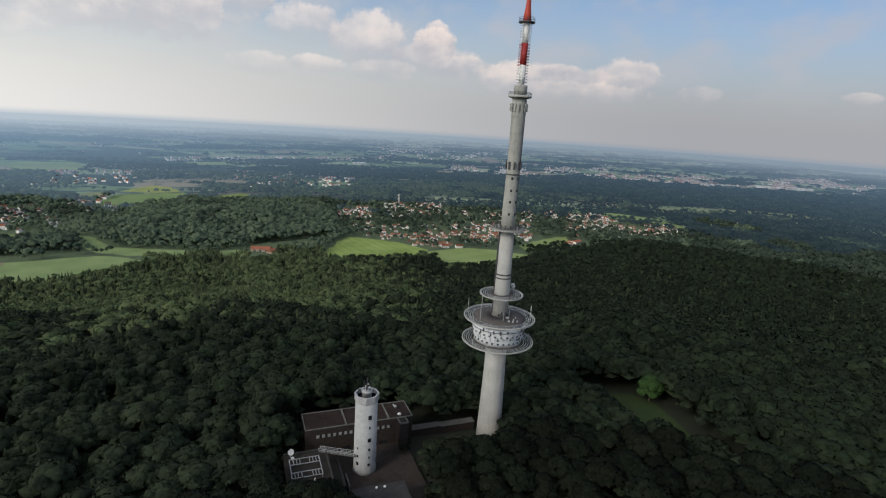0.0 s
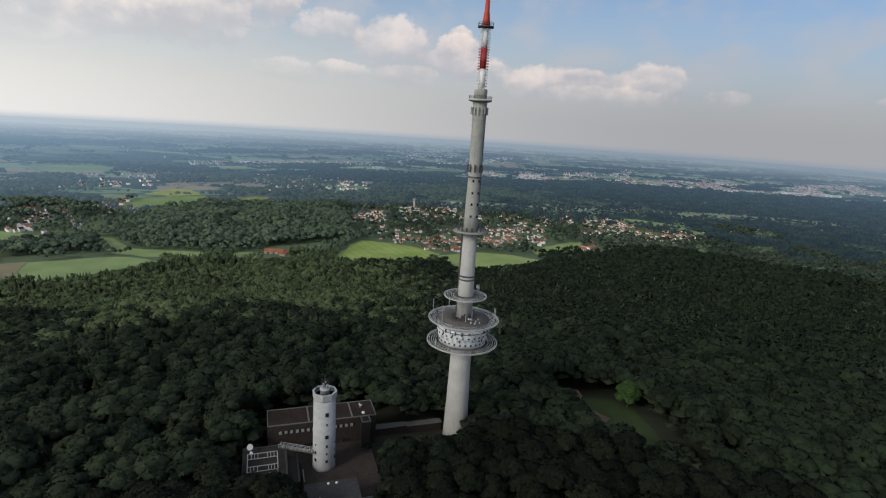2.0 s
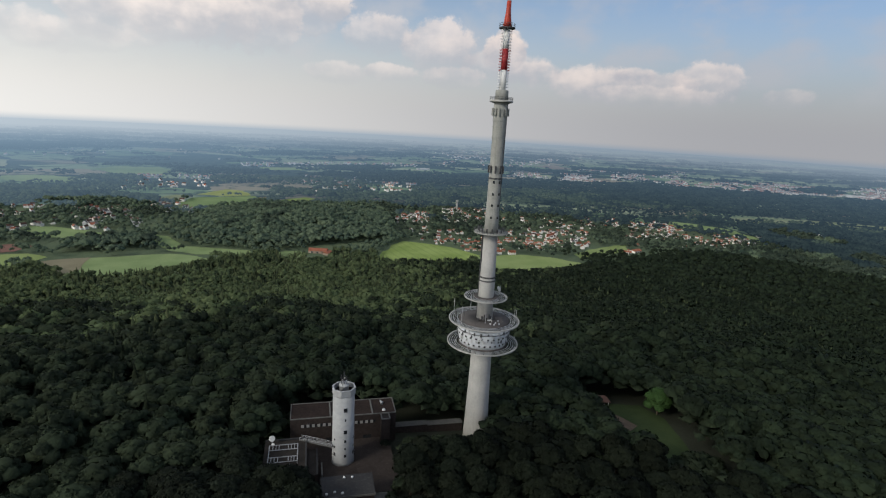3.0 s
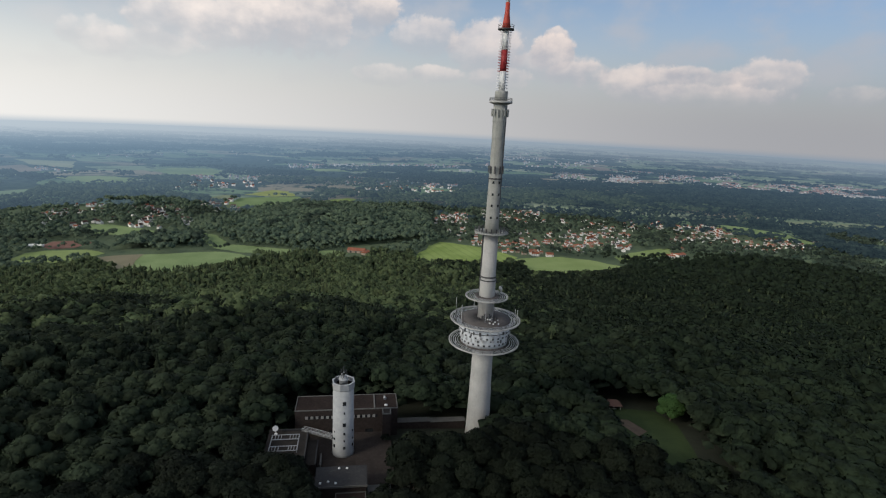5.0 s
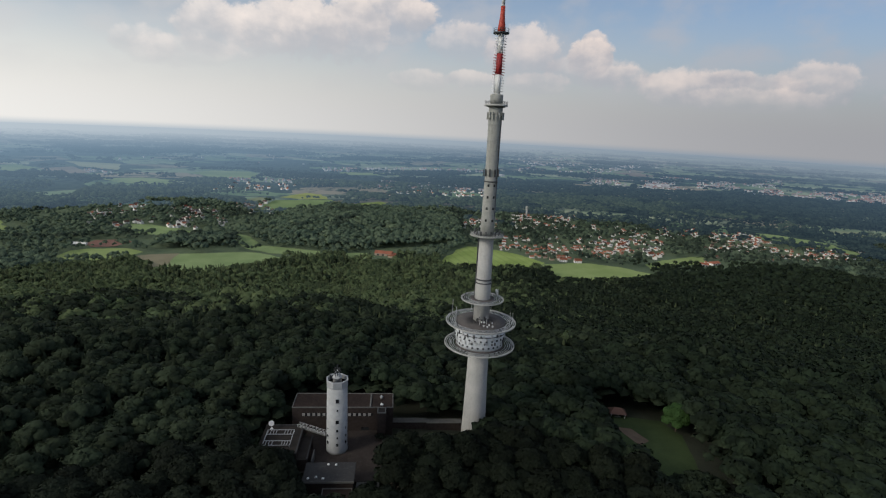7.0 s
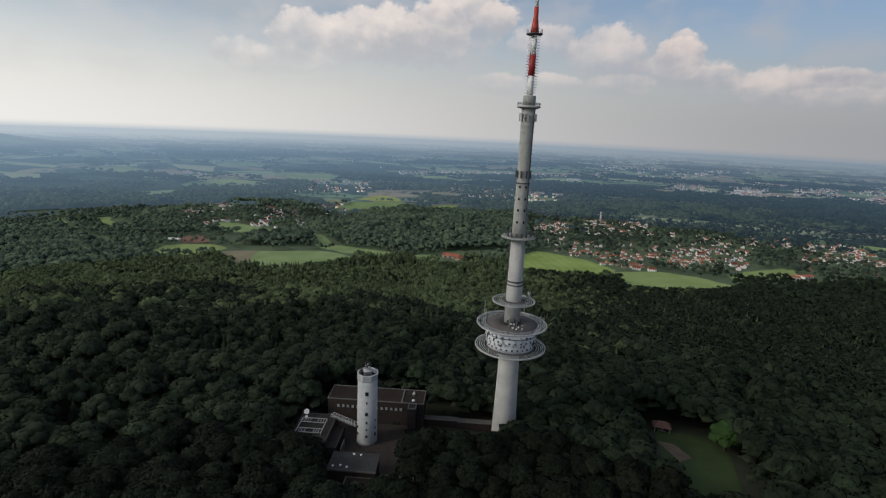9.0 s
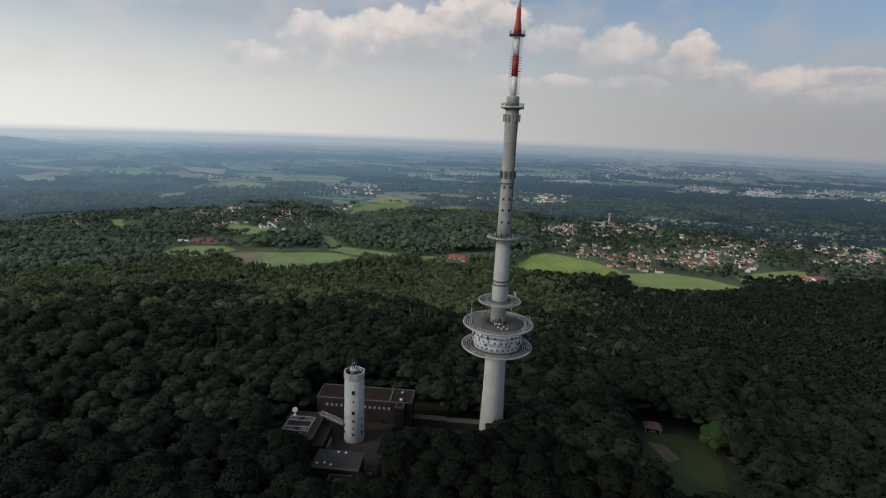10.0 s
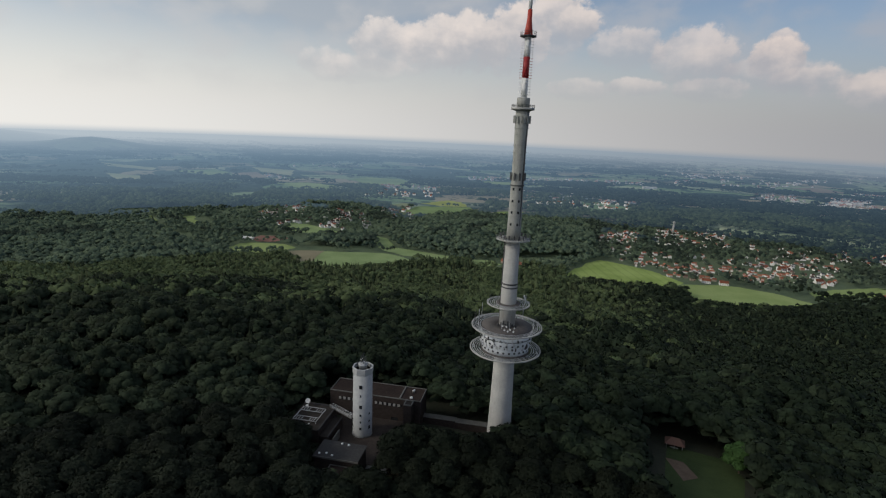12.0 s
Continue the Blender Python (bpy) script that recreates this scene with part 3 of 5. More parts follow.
def tv_tower():
    t = thing("tv_tower", "tall concrete television tower, round platforms, red and white mast", "tower", pose(*TOWER, 2.4) @ Matrix.Scale(0.98, 4))
    part("shaft", lathe([(5.0, -5), (4.75, 0), (4.4, 12), (4.1, 24), (3.95, 36)], 56), CONCRETE, t)
    part("middle_shaft", lathe([(3.05, 46), (3.0, 60.9), (2.85, 62), (2.62, 79.5)], 48), CONCRETE, t)
    part("upper_shaft", lathe([(2.6, 79.5), (2.5, 86), (2.3, 99), (2.25, 112), (2.3, 117.5), (2.42, 121), (2.42, 125.9)], 48), OLD_CONCRETE, t, "older grey-green concrete shaft with stains")
    for z, r, tall in ((62.6, 3.05, 0.5), (61.3, 3.12, 0.4), (99.4, 2.5, 0.45), (111.2, 2.36, 0.18), (113.8, 2.36, 0.18), (117.5, 2.42, 0.2), (119.6, 2.48, 0.2), (107.4, 2.36, 0.15)):
        part("collar", ring(r - 0.35, r + 0.06, z, z + tall, 48), OLD_CONCRETE if z > 100 else DARK_STEEL, t)
    # shaft windows, one above the other on two sides
    pane = box(-0.35, 0.35, -0.08, 0.08, -0.45, 0.45)
    me = part("shaft_window", pane, GLASS, t)
    first = True
    for z in (98.3, 94.0, 89.9, 85.5):
        for deg in (-118, -62, 62, 150):
            a = radians(deg)
            r = np.interp(z, [62, 79.5, 86, 99], [2.85, 2.62, 2.5, 2.3])
            m = pose(*around(r, a, z), 0, 0, deg + 90)
            if first:
                me.matrix_basis, first = m, False
            else:
                share("shaft_window", me.data, t, m)
    # cable duct on the side of the shaft
    part("cable_duct", box(-0.28, 0.28, -0.2, 0.25, 47, 79), DARK_STEEL, t).matrix_basis = pose(*around(3.0, radians(175), 0), 0, 0, 265)
    part("cable_duct", box(-0.2, 0.2, -0.15, 0.2, 82, 125), DARK_STEEL, t).matrix_basis = pose(*around(2.36, radians(-35), 0), 0, 0, 55)

    def rails(parent, r, z, posts, high=1.1):
        bm = bmesh.new()
        for i in range(posts):
            a = math.tau * i / posts
            rod(around(r, a, z), around(r, a, z + high), 0.05, 4, bm)
        for h in (0.55, high):
            ring(r - 0.04, r + 0.04, z + h - 0.04, z + h + 0.04, 64, bm)
        part("railing", bm, DARK_STEEL, parent)

    def lattice(parent, r0, r1, z, hoops, wide):
        """Open outer walkway: concentric hoops carried by spokes."""
        for i in range(hoops):
            r = r0 + (r1 - r0) * (i + 0.5) / hoops
            part("hoop", ring(r - wide, r + wide, z, z + 0.07, 72), STEEL, parent)
        spoke = None
        for i in range(24):
            m = pose(0, 0, 0, 0, 0, 15 * i)
            if spoke is None:
                spoke = part("spoke", rod((r0 - 0.3, 0, z - 0.18), (r1, 0, z - 0.18), 0.09, 4), DARK_STEEL, parent)
            else:
                share("spoke", spoke.data, parent, m)

    # main pod: lower gallery, drum, roof deck
    low = part("lower_gallery", lathe([(3.9, 35.2), (9.3, 36.2), (9.3, 36.9), (3.9, 36.9)], 72, True), DECK_BROWN, t, "dark gallery deck with open rings round its edge")
    lattice(low, 9.7, 13.1, 36.6, 4, 0.1)
    part("rim", ring(13.2, 13.6, 36.5, 36.95, 96), CONCRETE, low)
    drum = part("drum", lathe([(9.0, 36.95), (9.2, 38.4), (10.0, 42.6), (10.0, 43.9)], 72), DRUM_WHITE, t, "white round equipment drum with small square windows")
    part("cornice", ring(9.7, 10.12, 42.7, 42.95, 72), DARK_STEEL, drum)
    win = part("window", box(-0.36, 0.36, -0.1, 0.1, -0.4, 0.4), GLASS, drum)
    made = 0
    for z, r, turn, count in ((38.3, 9.16, 0, 28), (41.2, 9.7, 6, 28)):
        for i in range(count):
            deg = 360 * i / count + turn
            m = pose(*around(r, radians(deg), z), -8, 0, deg + 90)
            if made:
                share("window", win.data, drum, m)
            else:
                win.matrix_basis = m
            made += 1
    neck = part("neck", lathe([(9.3, 43.9), (9.3, 45.3)], 72), DARK_STEEL, t)
    brace = part("brace", rod((9.5, 0, 43.9), (11.6, 0, 45.5), 0.12, 4), STEEL, neck)
    for i in range(1, 36):
        share("brace", brace.data, neck, pose(0, 0, 0, 0, 0, 10 * i))
    roof = part("roof_deck", lathe([(2.9, 45.3), (9.6, 45.3), (9.6, 46.1), (3.0, 46.5)], 72, True), DECK_BROWN, t, "brown roof deck ringed by open walkways")
    lattice(roof, 9.8, 13.0, 45.9, 4, 0.1)
    part("rim", ring(13.05, 13.45, 45.7, 46.15, 96), CONCRETE, roof)
    # upper ring platform
    up = part("ring_platform", lathe([(2.9, 54.4), (4.6, 54.6), (4.6, 55.1), (2.9, 55.1)], 64, True), DECK_BROWN, t)
    lattice(up, 4.3, 7.9, 54.9, 5, 0.09)
    part("rim", ring(7.85, 8.15, 54.75, 55.15, 80), CONCRETE, up)
    # platform halfway up and the top platform
    mid = part("middle_platform", lathe([(2.5, 78.9), (5.6, 79.6), (6.3, 79.6), (6.3, 79.95), (2.5, 79.95)], 64, True), OLD_CONCRETE, t)
    rails(mid, 6.2, 79.95, 36)
    top = part("top_platform", lathe([(2.3, 125.4), (3.9, 125.9), (4.05, 125.9), (4.05, 126.6), (2.3, 126.6)], 64, True), CONCRETE, t)
    part("plinth", lathe([(2.25, 126.6), (2.25, 129.6), (2.1, 130.0)], 40), OLD_CONCRETE, top)
    rails(top, 3.95, 126.6, 20, 1.0)
    # rod antennas and dishes on the decks
    for deg, r, z, high, rad in ((205, 11.4, 46, 7.0, 0.10), (212, 11.6, 46, 5.6, 0.09), (188, 12.0, 46, 6.2, 0.08), (197, 12.6, 46, 5.0, 0.09), (330, 11.5, 46, 5.5, 0.10), (344, 12.1, 46, 4.2, 0.10), (350, 11.0, 46, 5.0, 0.07), (256, 6.2, 46.4, 4.2, 0.10), (262, 9.0, 46, 2.4, 0.08), (285, 5.2, 46.4, 3.6, 0.10), (60, 11.2, 46, 6.0, 0.10), (100, 11.6, 46, 5.0, 0.10),
                                (196, 12.3, 37, 2.6, 0.12), (345, 12.2, 37, 2.4, 0.12), (225, 12.2, 37, 1.8, 0.10), (20, 6.8, 55, 3.2, 0.12), (200, 6.5, 55, 2.4, 0.09), (192, 7.0, 55, 3.0, 0.08), (150, 12.0, 46, 6.2, 0.10), (303, 8.6, 46, 2.0, 0.08), (232, 9.2, 46, 2.2, 0.08)):
        a = radians(deg)
        part("rod_antenna", rod(around(r, a, z), around(r, a, z + high), rad, 8), STEEL if rad > 0.095 else DARK_STEEL, t)
    for deg, r, z, size in ((268, 7.6, 47.0, 0.36), (276, 8.4, 46.9, 0.34), (283, 7.4, 47.2, 0.34), (290, 8.3, 46.8, 0.36), (272, 5.6, 47.6, 0.36), (297, 6.6, 47.4, 0.3), (262, 7.0, 48.2, 0.32), (340, 12.2, 38.1, 0.42), (20, 5.4, 57.0, 1.1), (262, 9.7, 40.6, 0.42), (271, 9.8, 41.0, 0.36), (252, 9.7, 40.9, 0.4), (244, 9.6, 40.8, 0.34), (312, 9.8, 39.6, 0.36)):
        a = radians(deg)
        bm = lathe([(0.02, 0.0), (size * 0.6, size * 0.1), (size, size * 0.34), (size * 0.96, size * 0.38), (size * 0.55, size * 0.16), (0.02, size * 0.06)], 20)
        d = part("dish_antenna", bm, STEEL if 39 < z < 42 else WHITE_PAINT, t, "small pale dish antenna")
        d.matrix_basis = pose(*around(r + 0.5, a, z), 0, 0, deg) @ pose(0, 0, 0, 0, 80, 0)
        part("dish_mount", rod((0, 0, -0.6), (0, 0, 0.05), 0.1, 6), DARK_STEEL, d)
    # equipment on the drum's wall
    for i in range(34):
        deg = 196 + 4.2 * i + rng0.uniform(-3, 3)
        z, w, h = rng0.choice((40.2, 42.0, 43.0, 43.2, 39.9)), rng0.uniform(0.12, 0.35), rng0.uniform(0.3, 0.7)
        part("equipment_box", box(-w, w, -0.1, 0.35, -h, h, 0.03), rng0.choice((DARK_STEEL, STEEL, DARK_STEEL)), drum).matrix_basis = pose(*around(9.1 + (z - 37) * 0.16, radians(deg), z), 0, 0, deg - 90)
    # panel antennas hung round the shaft
    for z0, z1, r, count, wide in ((121.3, 123.9, 2.95, 14, 0.3), (101.4, 104.1, 2.75, 9, 0.32), (80.2, 81.7, 4.8, 16, 0.28)):
        panel = None
        for i in range(count):
            deg = 360 * i / count + 8
            m = pose(*around(r, radians(deg), 0), 0, 0, deg + 90)
            if panel is None:
                panel = part("panel_antenna", box(-wide, wide, -0.12, 0.16, z0, z1, 0.05), (OLD_CONCRETE, DARK_STEEL)[z0 < 119], t)
                panel.matrix_basis = m
            else:
                share("panel_antenna", panel.data, t, m)
    # cabinets and aerial frames round the shaft's foot on the roof deck
    for deg, r, w, h in ((238, 3.6, 0.35, 1.6), (252, 3.8, 0.25, 2.4), (266, 3.7, 0.4, 1.2), (278, 4.0, 0.22, 2.6), (291, 3.7, 0.3, 1.8), (305, 3.9, 0.4, 1.3), (225, 4.6, 0.3, 1.0), (318, 4.8, 0.3, 1.1), (90, 3.8, 0.4, 1.8)):
        part("aerial_frame", box(-w, w, -0.15, 0.15, 46.4, 46.4 + h, 0.03), DARK_STEEL, t).matrix_basis = pose(*around(r, radians(deg), 0), 0, 0, deg + 90)
    # mast
    mast = part("mast", lathe([(1.12, 129.9), (1.1, 136.6)], 20), WHITE_PAINT, t, "white and red banded antenna mast")
    part("red_band", lathe([(1.12, 136.6), (1.08, 143.5)], 20), RED_PAINT, mast)
    part("white_band", lathe([(1.06, 143.5), (1.0, 149.9)], 20), WHITE_PAINT, mast)
    part("mast_platform", lathe([(1.1, 149.7), (2.75, 149.9), (2.75, 150.3), (1.1, 150.3)], 32, True), DARK_STEEL, mast)
    rails(mast, 2.65, 150.3, 10, 1.2)
    part("red_section", lathe([(1.5, 150.3), (1.2, 152.6), (0.82, 155.5), (0.75, 158.6)], 20), ORANGE_PAINT, mast)
    part("tip", lathe([(0.62, 158.6), (0.55, 163.6), (0.1, 164.1)], 16), WHITE_PAINT, mast)
    bar = None
    for i in range(21):
        z = 131.0 + 0.92 * i
        for deg in (0, 90, 180, 270):
            m = pose(0, 0, z, 0, 0, deg + 20)
            if bar is None:
                bm = rod((1.1, 0, 0), (2.0, 0, 0), 0.07, 4)
                box(1.9, 2.02, -0.65, 0.65, -0.09, 0.09, 0, bm)
                bar = part("dipole", bm, WHITE_PAINT, mast)
                bar.matrix_basis = m
            else:
                d = share("dipole", bar.data, mast, m)
                if 136.4 < z < 143.5:
                    d.material_slots[0].link = "OBJECT"
                    d.material_slots[0].material = RED_PAINT
    return t


tv_tower()


# The white lookout tower
def lookout_tower():
    t = thing("lookout_tower", "white round lookout tower with an octagonal crown and aerials on top", "tower", pose(35.95, 152.8, 1.67) @ Matrix.Scale(0.986, 4))
    part("shaft", lathe([(4.0, -1), (3.9, 0.6), (3.82, 1.2), (3.68, 25.5)], 40), TOWER_WHITE, t)
    crown = part("crown", lathe([(3.7, 25.4), (4.02, 25.8), (4.02, 27.9), (3.68, 27.9), (3.68, 26.4), (0.01, 26.4)], 8, smooth=False, start=radians(29.5)), TOWER_WHITE, t)
    part("coping", ring(3.62, 4.12, 27.9, 28.1, 8), STEEL, crown).rotation_euler.z = radians(29.5)
    part("deck", lathe([(3.72, 26.42), (0.01, 26.46)], 8, start=radians(29.5)), ROOF_DARK, crown)
    part("lantern", lathe([(1.6, 26.4), (1.6, 28.6), (1.75, 28.65), (1.75, 28.9), (0.01, 29.0)], 24), TOWER_WHITE, t, "round white stair head on the deck")
    for deg, zs in ((277, ((20.9, 1.2, 1.5), (17.2, 0.45, 0.9), (12.6, 1.15, 1.35), (9.1, 0.7, 0.95), (6.2, 0.5, 0.8), (3.4, 0.8, 1.0))), (216, ((6.4, 0.7, 0.9), (3.6, 0.9, 1.2), (9.3, 0.4, 0.7))), (332, ((9.4, 0.5, 0.9), (6.3, 0.6, 0.8), (3.6, 0.9, 1.2))), (97, ((20.9, 1.2, 1.5), (12.6, 1.1, 1.3)))):
        for z, w, h in zs:
            r = 3.83 - 0.14 * (z - 1.2) / 24.3
            o = part("window", box(-w / 2, w / 2, -0.2, 0.03, -h / 2, h / 2), GLASS, t)
            o.matrix_basis = pose(*around(r, radians(deg), z), 0, 0, deg - 90)
            part("frame", box(-w / 2 - 0.12, w / 2 + 0.12, -0.1, 0.14, -h / 2 - 0.16, -h / 2, 0), TOWER_WHITE, o)
    # aerials
    for x, y, high, r in ((0, 0, 4.6, 0.12), (-0.9, 0.5, 3.4, 0.08), (0.9, -0.4, 3.4, 0.07), (0.4, 1.0, 2.8, 0.06), (-2.6, 1.2, 3.0, 0.06), (-0.5, -1.0, 2.6, 0.06), (1.5, 0.9, 2.4, 0.06)):
        z0 = 28.9 if math.hypot(x, y) < 1.6 else 26.4
        a = part("aerial", rod((x, y, z0), (x, y, z0 + high), r * 1.5, 6), DARK_STEEL, t)
        for k in range(3):
            part("crossbar", rod((x - 0.7 + 0.2 * k, y - 0.2 * k, z0 + high * (0.55 + 0.18 * k)), (x + 0.7 - 0.1 * k, y + 0.25 * k, z0 + high * (0.55 + 0.18 * k)), 0.05, 5), DARK_STEEL, a)
    for x, y, z, s in ((-0.5, -0.5, 30.9, 0.26), (0.6, -0.6, 30.5, 0.22), (0.1, -0.6, 31.6, 0.2)):
        bm = lathe([(0.02, 0.0), (s, 0.16), (s, 0.3), (0.02, 0.12)], 16)
        part("dish", bm, WHITE_PAINT, t).matrix_basis = pose(x, y, z, 85, 0, 40 * x)


lookout_tower()


# Flat-roofed buildings round the court
def parapet(parent, x0, x1, y0, y1, z, mat, w=0.32, h=0.4):
    for a in ((x0, x1, y0, y0 + w), (x0, x1, y1 - w, y1), (x0, x0 + w, y0 + w, y1 - w), (x1 - w, x1, y0 + w, y1 - w)):
        part("parapet", box(*a, z, z + h, 0.04), mat, parent)


def main_building():
    b = thing("station_building", "long flat-roofed brown brick building with a row of square windows", "building")
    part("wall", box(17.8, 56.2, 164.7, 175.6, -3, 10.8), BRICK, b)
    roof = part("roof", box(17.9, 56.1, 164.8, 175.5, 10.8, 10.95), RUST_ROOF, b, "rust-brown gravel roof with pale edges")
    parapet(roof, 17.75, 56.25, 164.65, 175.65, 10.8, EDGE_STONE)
    for x in (32.0, 47.4):
        part("fire_wall", box(x - 0.25, x + 0.25, 165.1, 175.2, 10.95, 11.35), EDGE_STONE, roof)
    part("roof_vent", lathe([(0.5, 10.95), (0.5, 11.7), (0.7, 11.75), (0.02, 12.0)], 16), STEEL, roof).location = (51.6, 171.5, 0)
    part("roof_dome", lathe([(0.7, 10.95), (0.62, 11.3), (0.3, 11.55), (0.02, 11.6)], 16), WHITE_PAINT, roof).location = (51.8, 166.9, 0)
    part("roof_pipe", box(51.2, 51.6, 171.9, 173.9, 10.95, 11.3), STEEL, roof)
    for i in range(13):
        x = 21.6 + 1.92 * i + (2.0 if i > 6 else 0)
        w = part("window", box(x, x + 1.0, 164.55, 164.8, 7.5, 8.6), BLIND, b, "square window with a pale blind")
        part("window_pane", box(x + 1.02, x + 1.85, 164.6, 164.8, 7.55, 8.55), GLASS, w)
    for x in (24.0, 30.5, 44.0):
        part("low_window", box(x, x + 3.0, 164.6, 164.8, 1.2, 2.6), GLASS, b)
    s = thing("stair_turret", "square brown brick stair turret against the building", "building")
    part("wall", box(50.3, 53.4, 160.4, 164.68, -2, 10.9), BRICK, s)
    top = part("roof", box(50.5, 53.2, 160.6, 164.5, 10.9, 11.05), ROOF_DARK, s)
    parapet(top, 50.2, 53.5, 160.3, 164.6, 10.9, EDGE_STONE, 0.4, 0.45)


def corridor():
    c = thing("link_corridor", "low concrete corridor running to the tower's foot", "corridor")
    for x0, x1, z in ((56.3, 70.0, -0.3), (70.0, 84.2, -0.7)):
        part("wall", box(x0, x1, 170.2, 172.8, z - 4, z + 1.6), BRICK, c)
        part("roof", box(x0 - 0.1, x1 + 0.1, 169.9, 173.1, z + 1.6, z + 1.9, 0.05), EDGE_STONE, c)


def pavilion():
    p = thing("entrance_pavilion", "grey flat-roofed pavilion with round white roof domes", "building")
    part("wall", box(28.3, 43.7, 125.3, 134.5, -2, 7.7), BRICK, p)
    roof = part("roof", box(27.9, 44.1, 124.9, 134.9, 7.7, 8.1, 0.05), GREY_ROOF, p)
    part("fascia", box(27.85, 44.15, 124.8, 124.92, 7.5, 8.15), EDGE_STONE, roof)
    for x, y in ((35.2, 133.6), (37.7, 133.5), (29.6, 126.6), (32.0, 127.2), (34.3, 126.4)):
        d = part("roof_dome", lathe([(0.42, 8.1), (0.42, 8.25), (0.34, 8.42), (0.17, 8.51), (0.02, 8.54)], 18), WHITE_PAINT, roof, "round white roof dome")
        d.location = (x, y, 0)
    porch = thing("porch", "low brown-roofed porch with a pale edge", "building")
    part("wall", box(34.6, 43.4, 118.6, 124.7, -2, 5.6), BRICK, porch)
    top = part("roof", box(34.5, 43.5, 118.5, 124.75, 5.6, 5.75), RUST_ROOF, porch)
    parapet(top, 34.3, 43.7, 118.3, 124.78, 5.6, EDGE_STONE, 0.3, 0.4)


def annex():
    b = thing("annex", "low dark flat-roofed annex with steel frames on the roof", "building")
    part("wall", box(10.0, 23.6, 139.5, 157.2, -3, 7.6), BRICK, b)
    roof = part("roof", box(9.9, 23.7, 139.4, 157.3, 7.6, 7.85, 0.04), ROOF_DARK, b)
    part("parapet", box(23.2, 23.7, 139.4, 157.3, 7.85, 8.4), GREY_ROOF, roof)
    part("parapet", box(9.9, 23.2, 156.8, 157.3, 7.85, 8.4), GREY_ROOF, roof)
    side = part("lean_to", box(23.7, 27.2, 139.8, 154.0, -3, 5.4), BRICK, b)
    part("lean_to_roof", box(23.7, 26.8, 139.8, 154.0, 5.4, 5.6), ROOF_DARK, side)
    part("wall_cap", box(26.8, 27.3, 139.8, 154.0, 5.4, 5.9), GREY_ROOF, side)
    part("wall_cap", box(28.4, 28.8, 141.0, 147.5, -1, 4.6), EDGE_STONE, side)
    f = thing("roof_frame", "white steel grid frame standing on the annex roof", "frame")
    bars = [(11.4, 20.8, y, y + 0.2) for y in (143.5, 146.2, 150.2, 153.0)] + [(x, x + 0.28, 143.5, 153.2) for x in (11.4, 20.6)]
    bars += [(x, x + 0.2, y, y + 2.7) for y, xs in ((143.5, (12.4, 13.4, 14.5, 17.8, 18.7, 19.6)), (150.4, (12.6, 13.6, 14.6, 17.6, 18.6, 19.6))) for x in xs]
    for x0, x1, y0, y1 in bars:
        part("bar", box(x0, x1, y0, y1, 8.7, 8.9), GALVANISED, f)
    for x in (11.5, 20.7):
        for y in (143.6, 153.1):
            part("post", rod((x, y, 7.8), (x, y, 8.75), 0.1, 6), STEEL, f)
    part("pipe", rod((17.6, 139.8, 8.0), (18.3, 143.4, 8.0), 0.14, 6), WHITE_PAINT, f)
    for x, y, z, s in ((12.2, 155.6, 10.0, 1.0), (12.6, 153.9, 8.8, 0.55)):
        d = thing("satellite_dish", "round white dish aerial on a post", "dish")
        part("post", rod((x, y, 7.8), (x, y, z), 0.1, 8), STEEL, d)
        bm = lathe([(0.02, 0.0), (s * 0.6, s * 0.1), (s, s * 0.3), (s * 0.97, s * 0.34), (s * 0.55, s * 0.15), (0.02, s * 0.05)], 28)
        r = part("reflector", bm, WHITE_PAINT, d)
        r.matrix_basis = pose(x, y - 0.2, z, 62, 0, 10)
        part("feed_arm", rod((0, 0, 0), (0, 0, s * 0.8), 0.04, 5), STEEL, r)
    # footbridge to the lookout tower
    g = thing("footbridge", "narrow footbridge with steel railings", "bridge")
    a, c = Vector((21.5, 157.0, 8.0)), Vector((32.4, 151.2, 8.0))
    deck = part("deck", box(0, (c - a).length, -0.8, 0.8, -0.25, 0), EDGE_STONE, g)
    deck.matrix_basis = pose(*a, 0, 0, math.degrees(math.atan2(c.y - a.y, c.x - a.x)))
    for side in (-0.75, 0.75):
        bm = bmesh.new()
        for k in range(9):
            rod((1.48 * k + 0.1, side, 0), (1.48 * k + 0.1, side, 1.1), 0.05, 5, bm)
        rod((0, side, 1.1), ((c - a).length, side, 1.1), 0.07, 6, bm)
        rod((0, side, 0.55), ((c - a).length, side, 0.55), 0.05, 6, bm)
        part("railing", bm, STEEL, deck)


def court():
    c = thing("courtyard", "red-brown paved courtyard between the buildings", "pavement", kind="structure")
    part("paving", box(23.5, 53.5, 134.0, 164.6, -1.2, 1.2), PAVING, c)
    part("path", box(44.4, 52.0, 120.0, 133.9, -1.2, 1.1), EDGE_STONE, c)


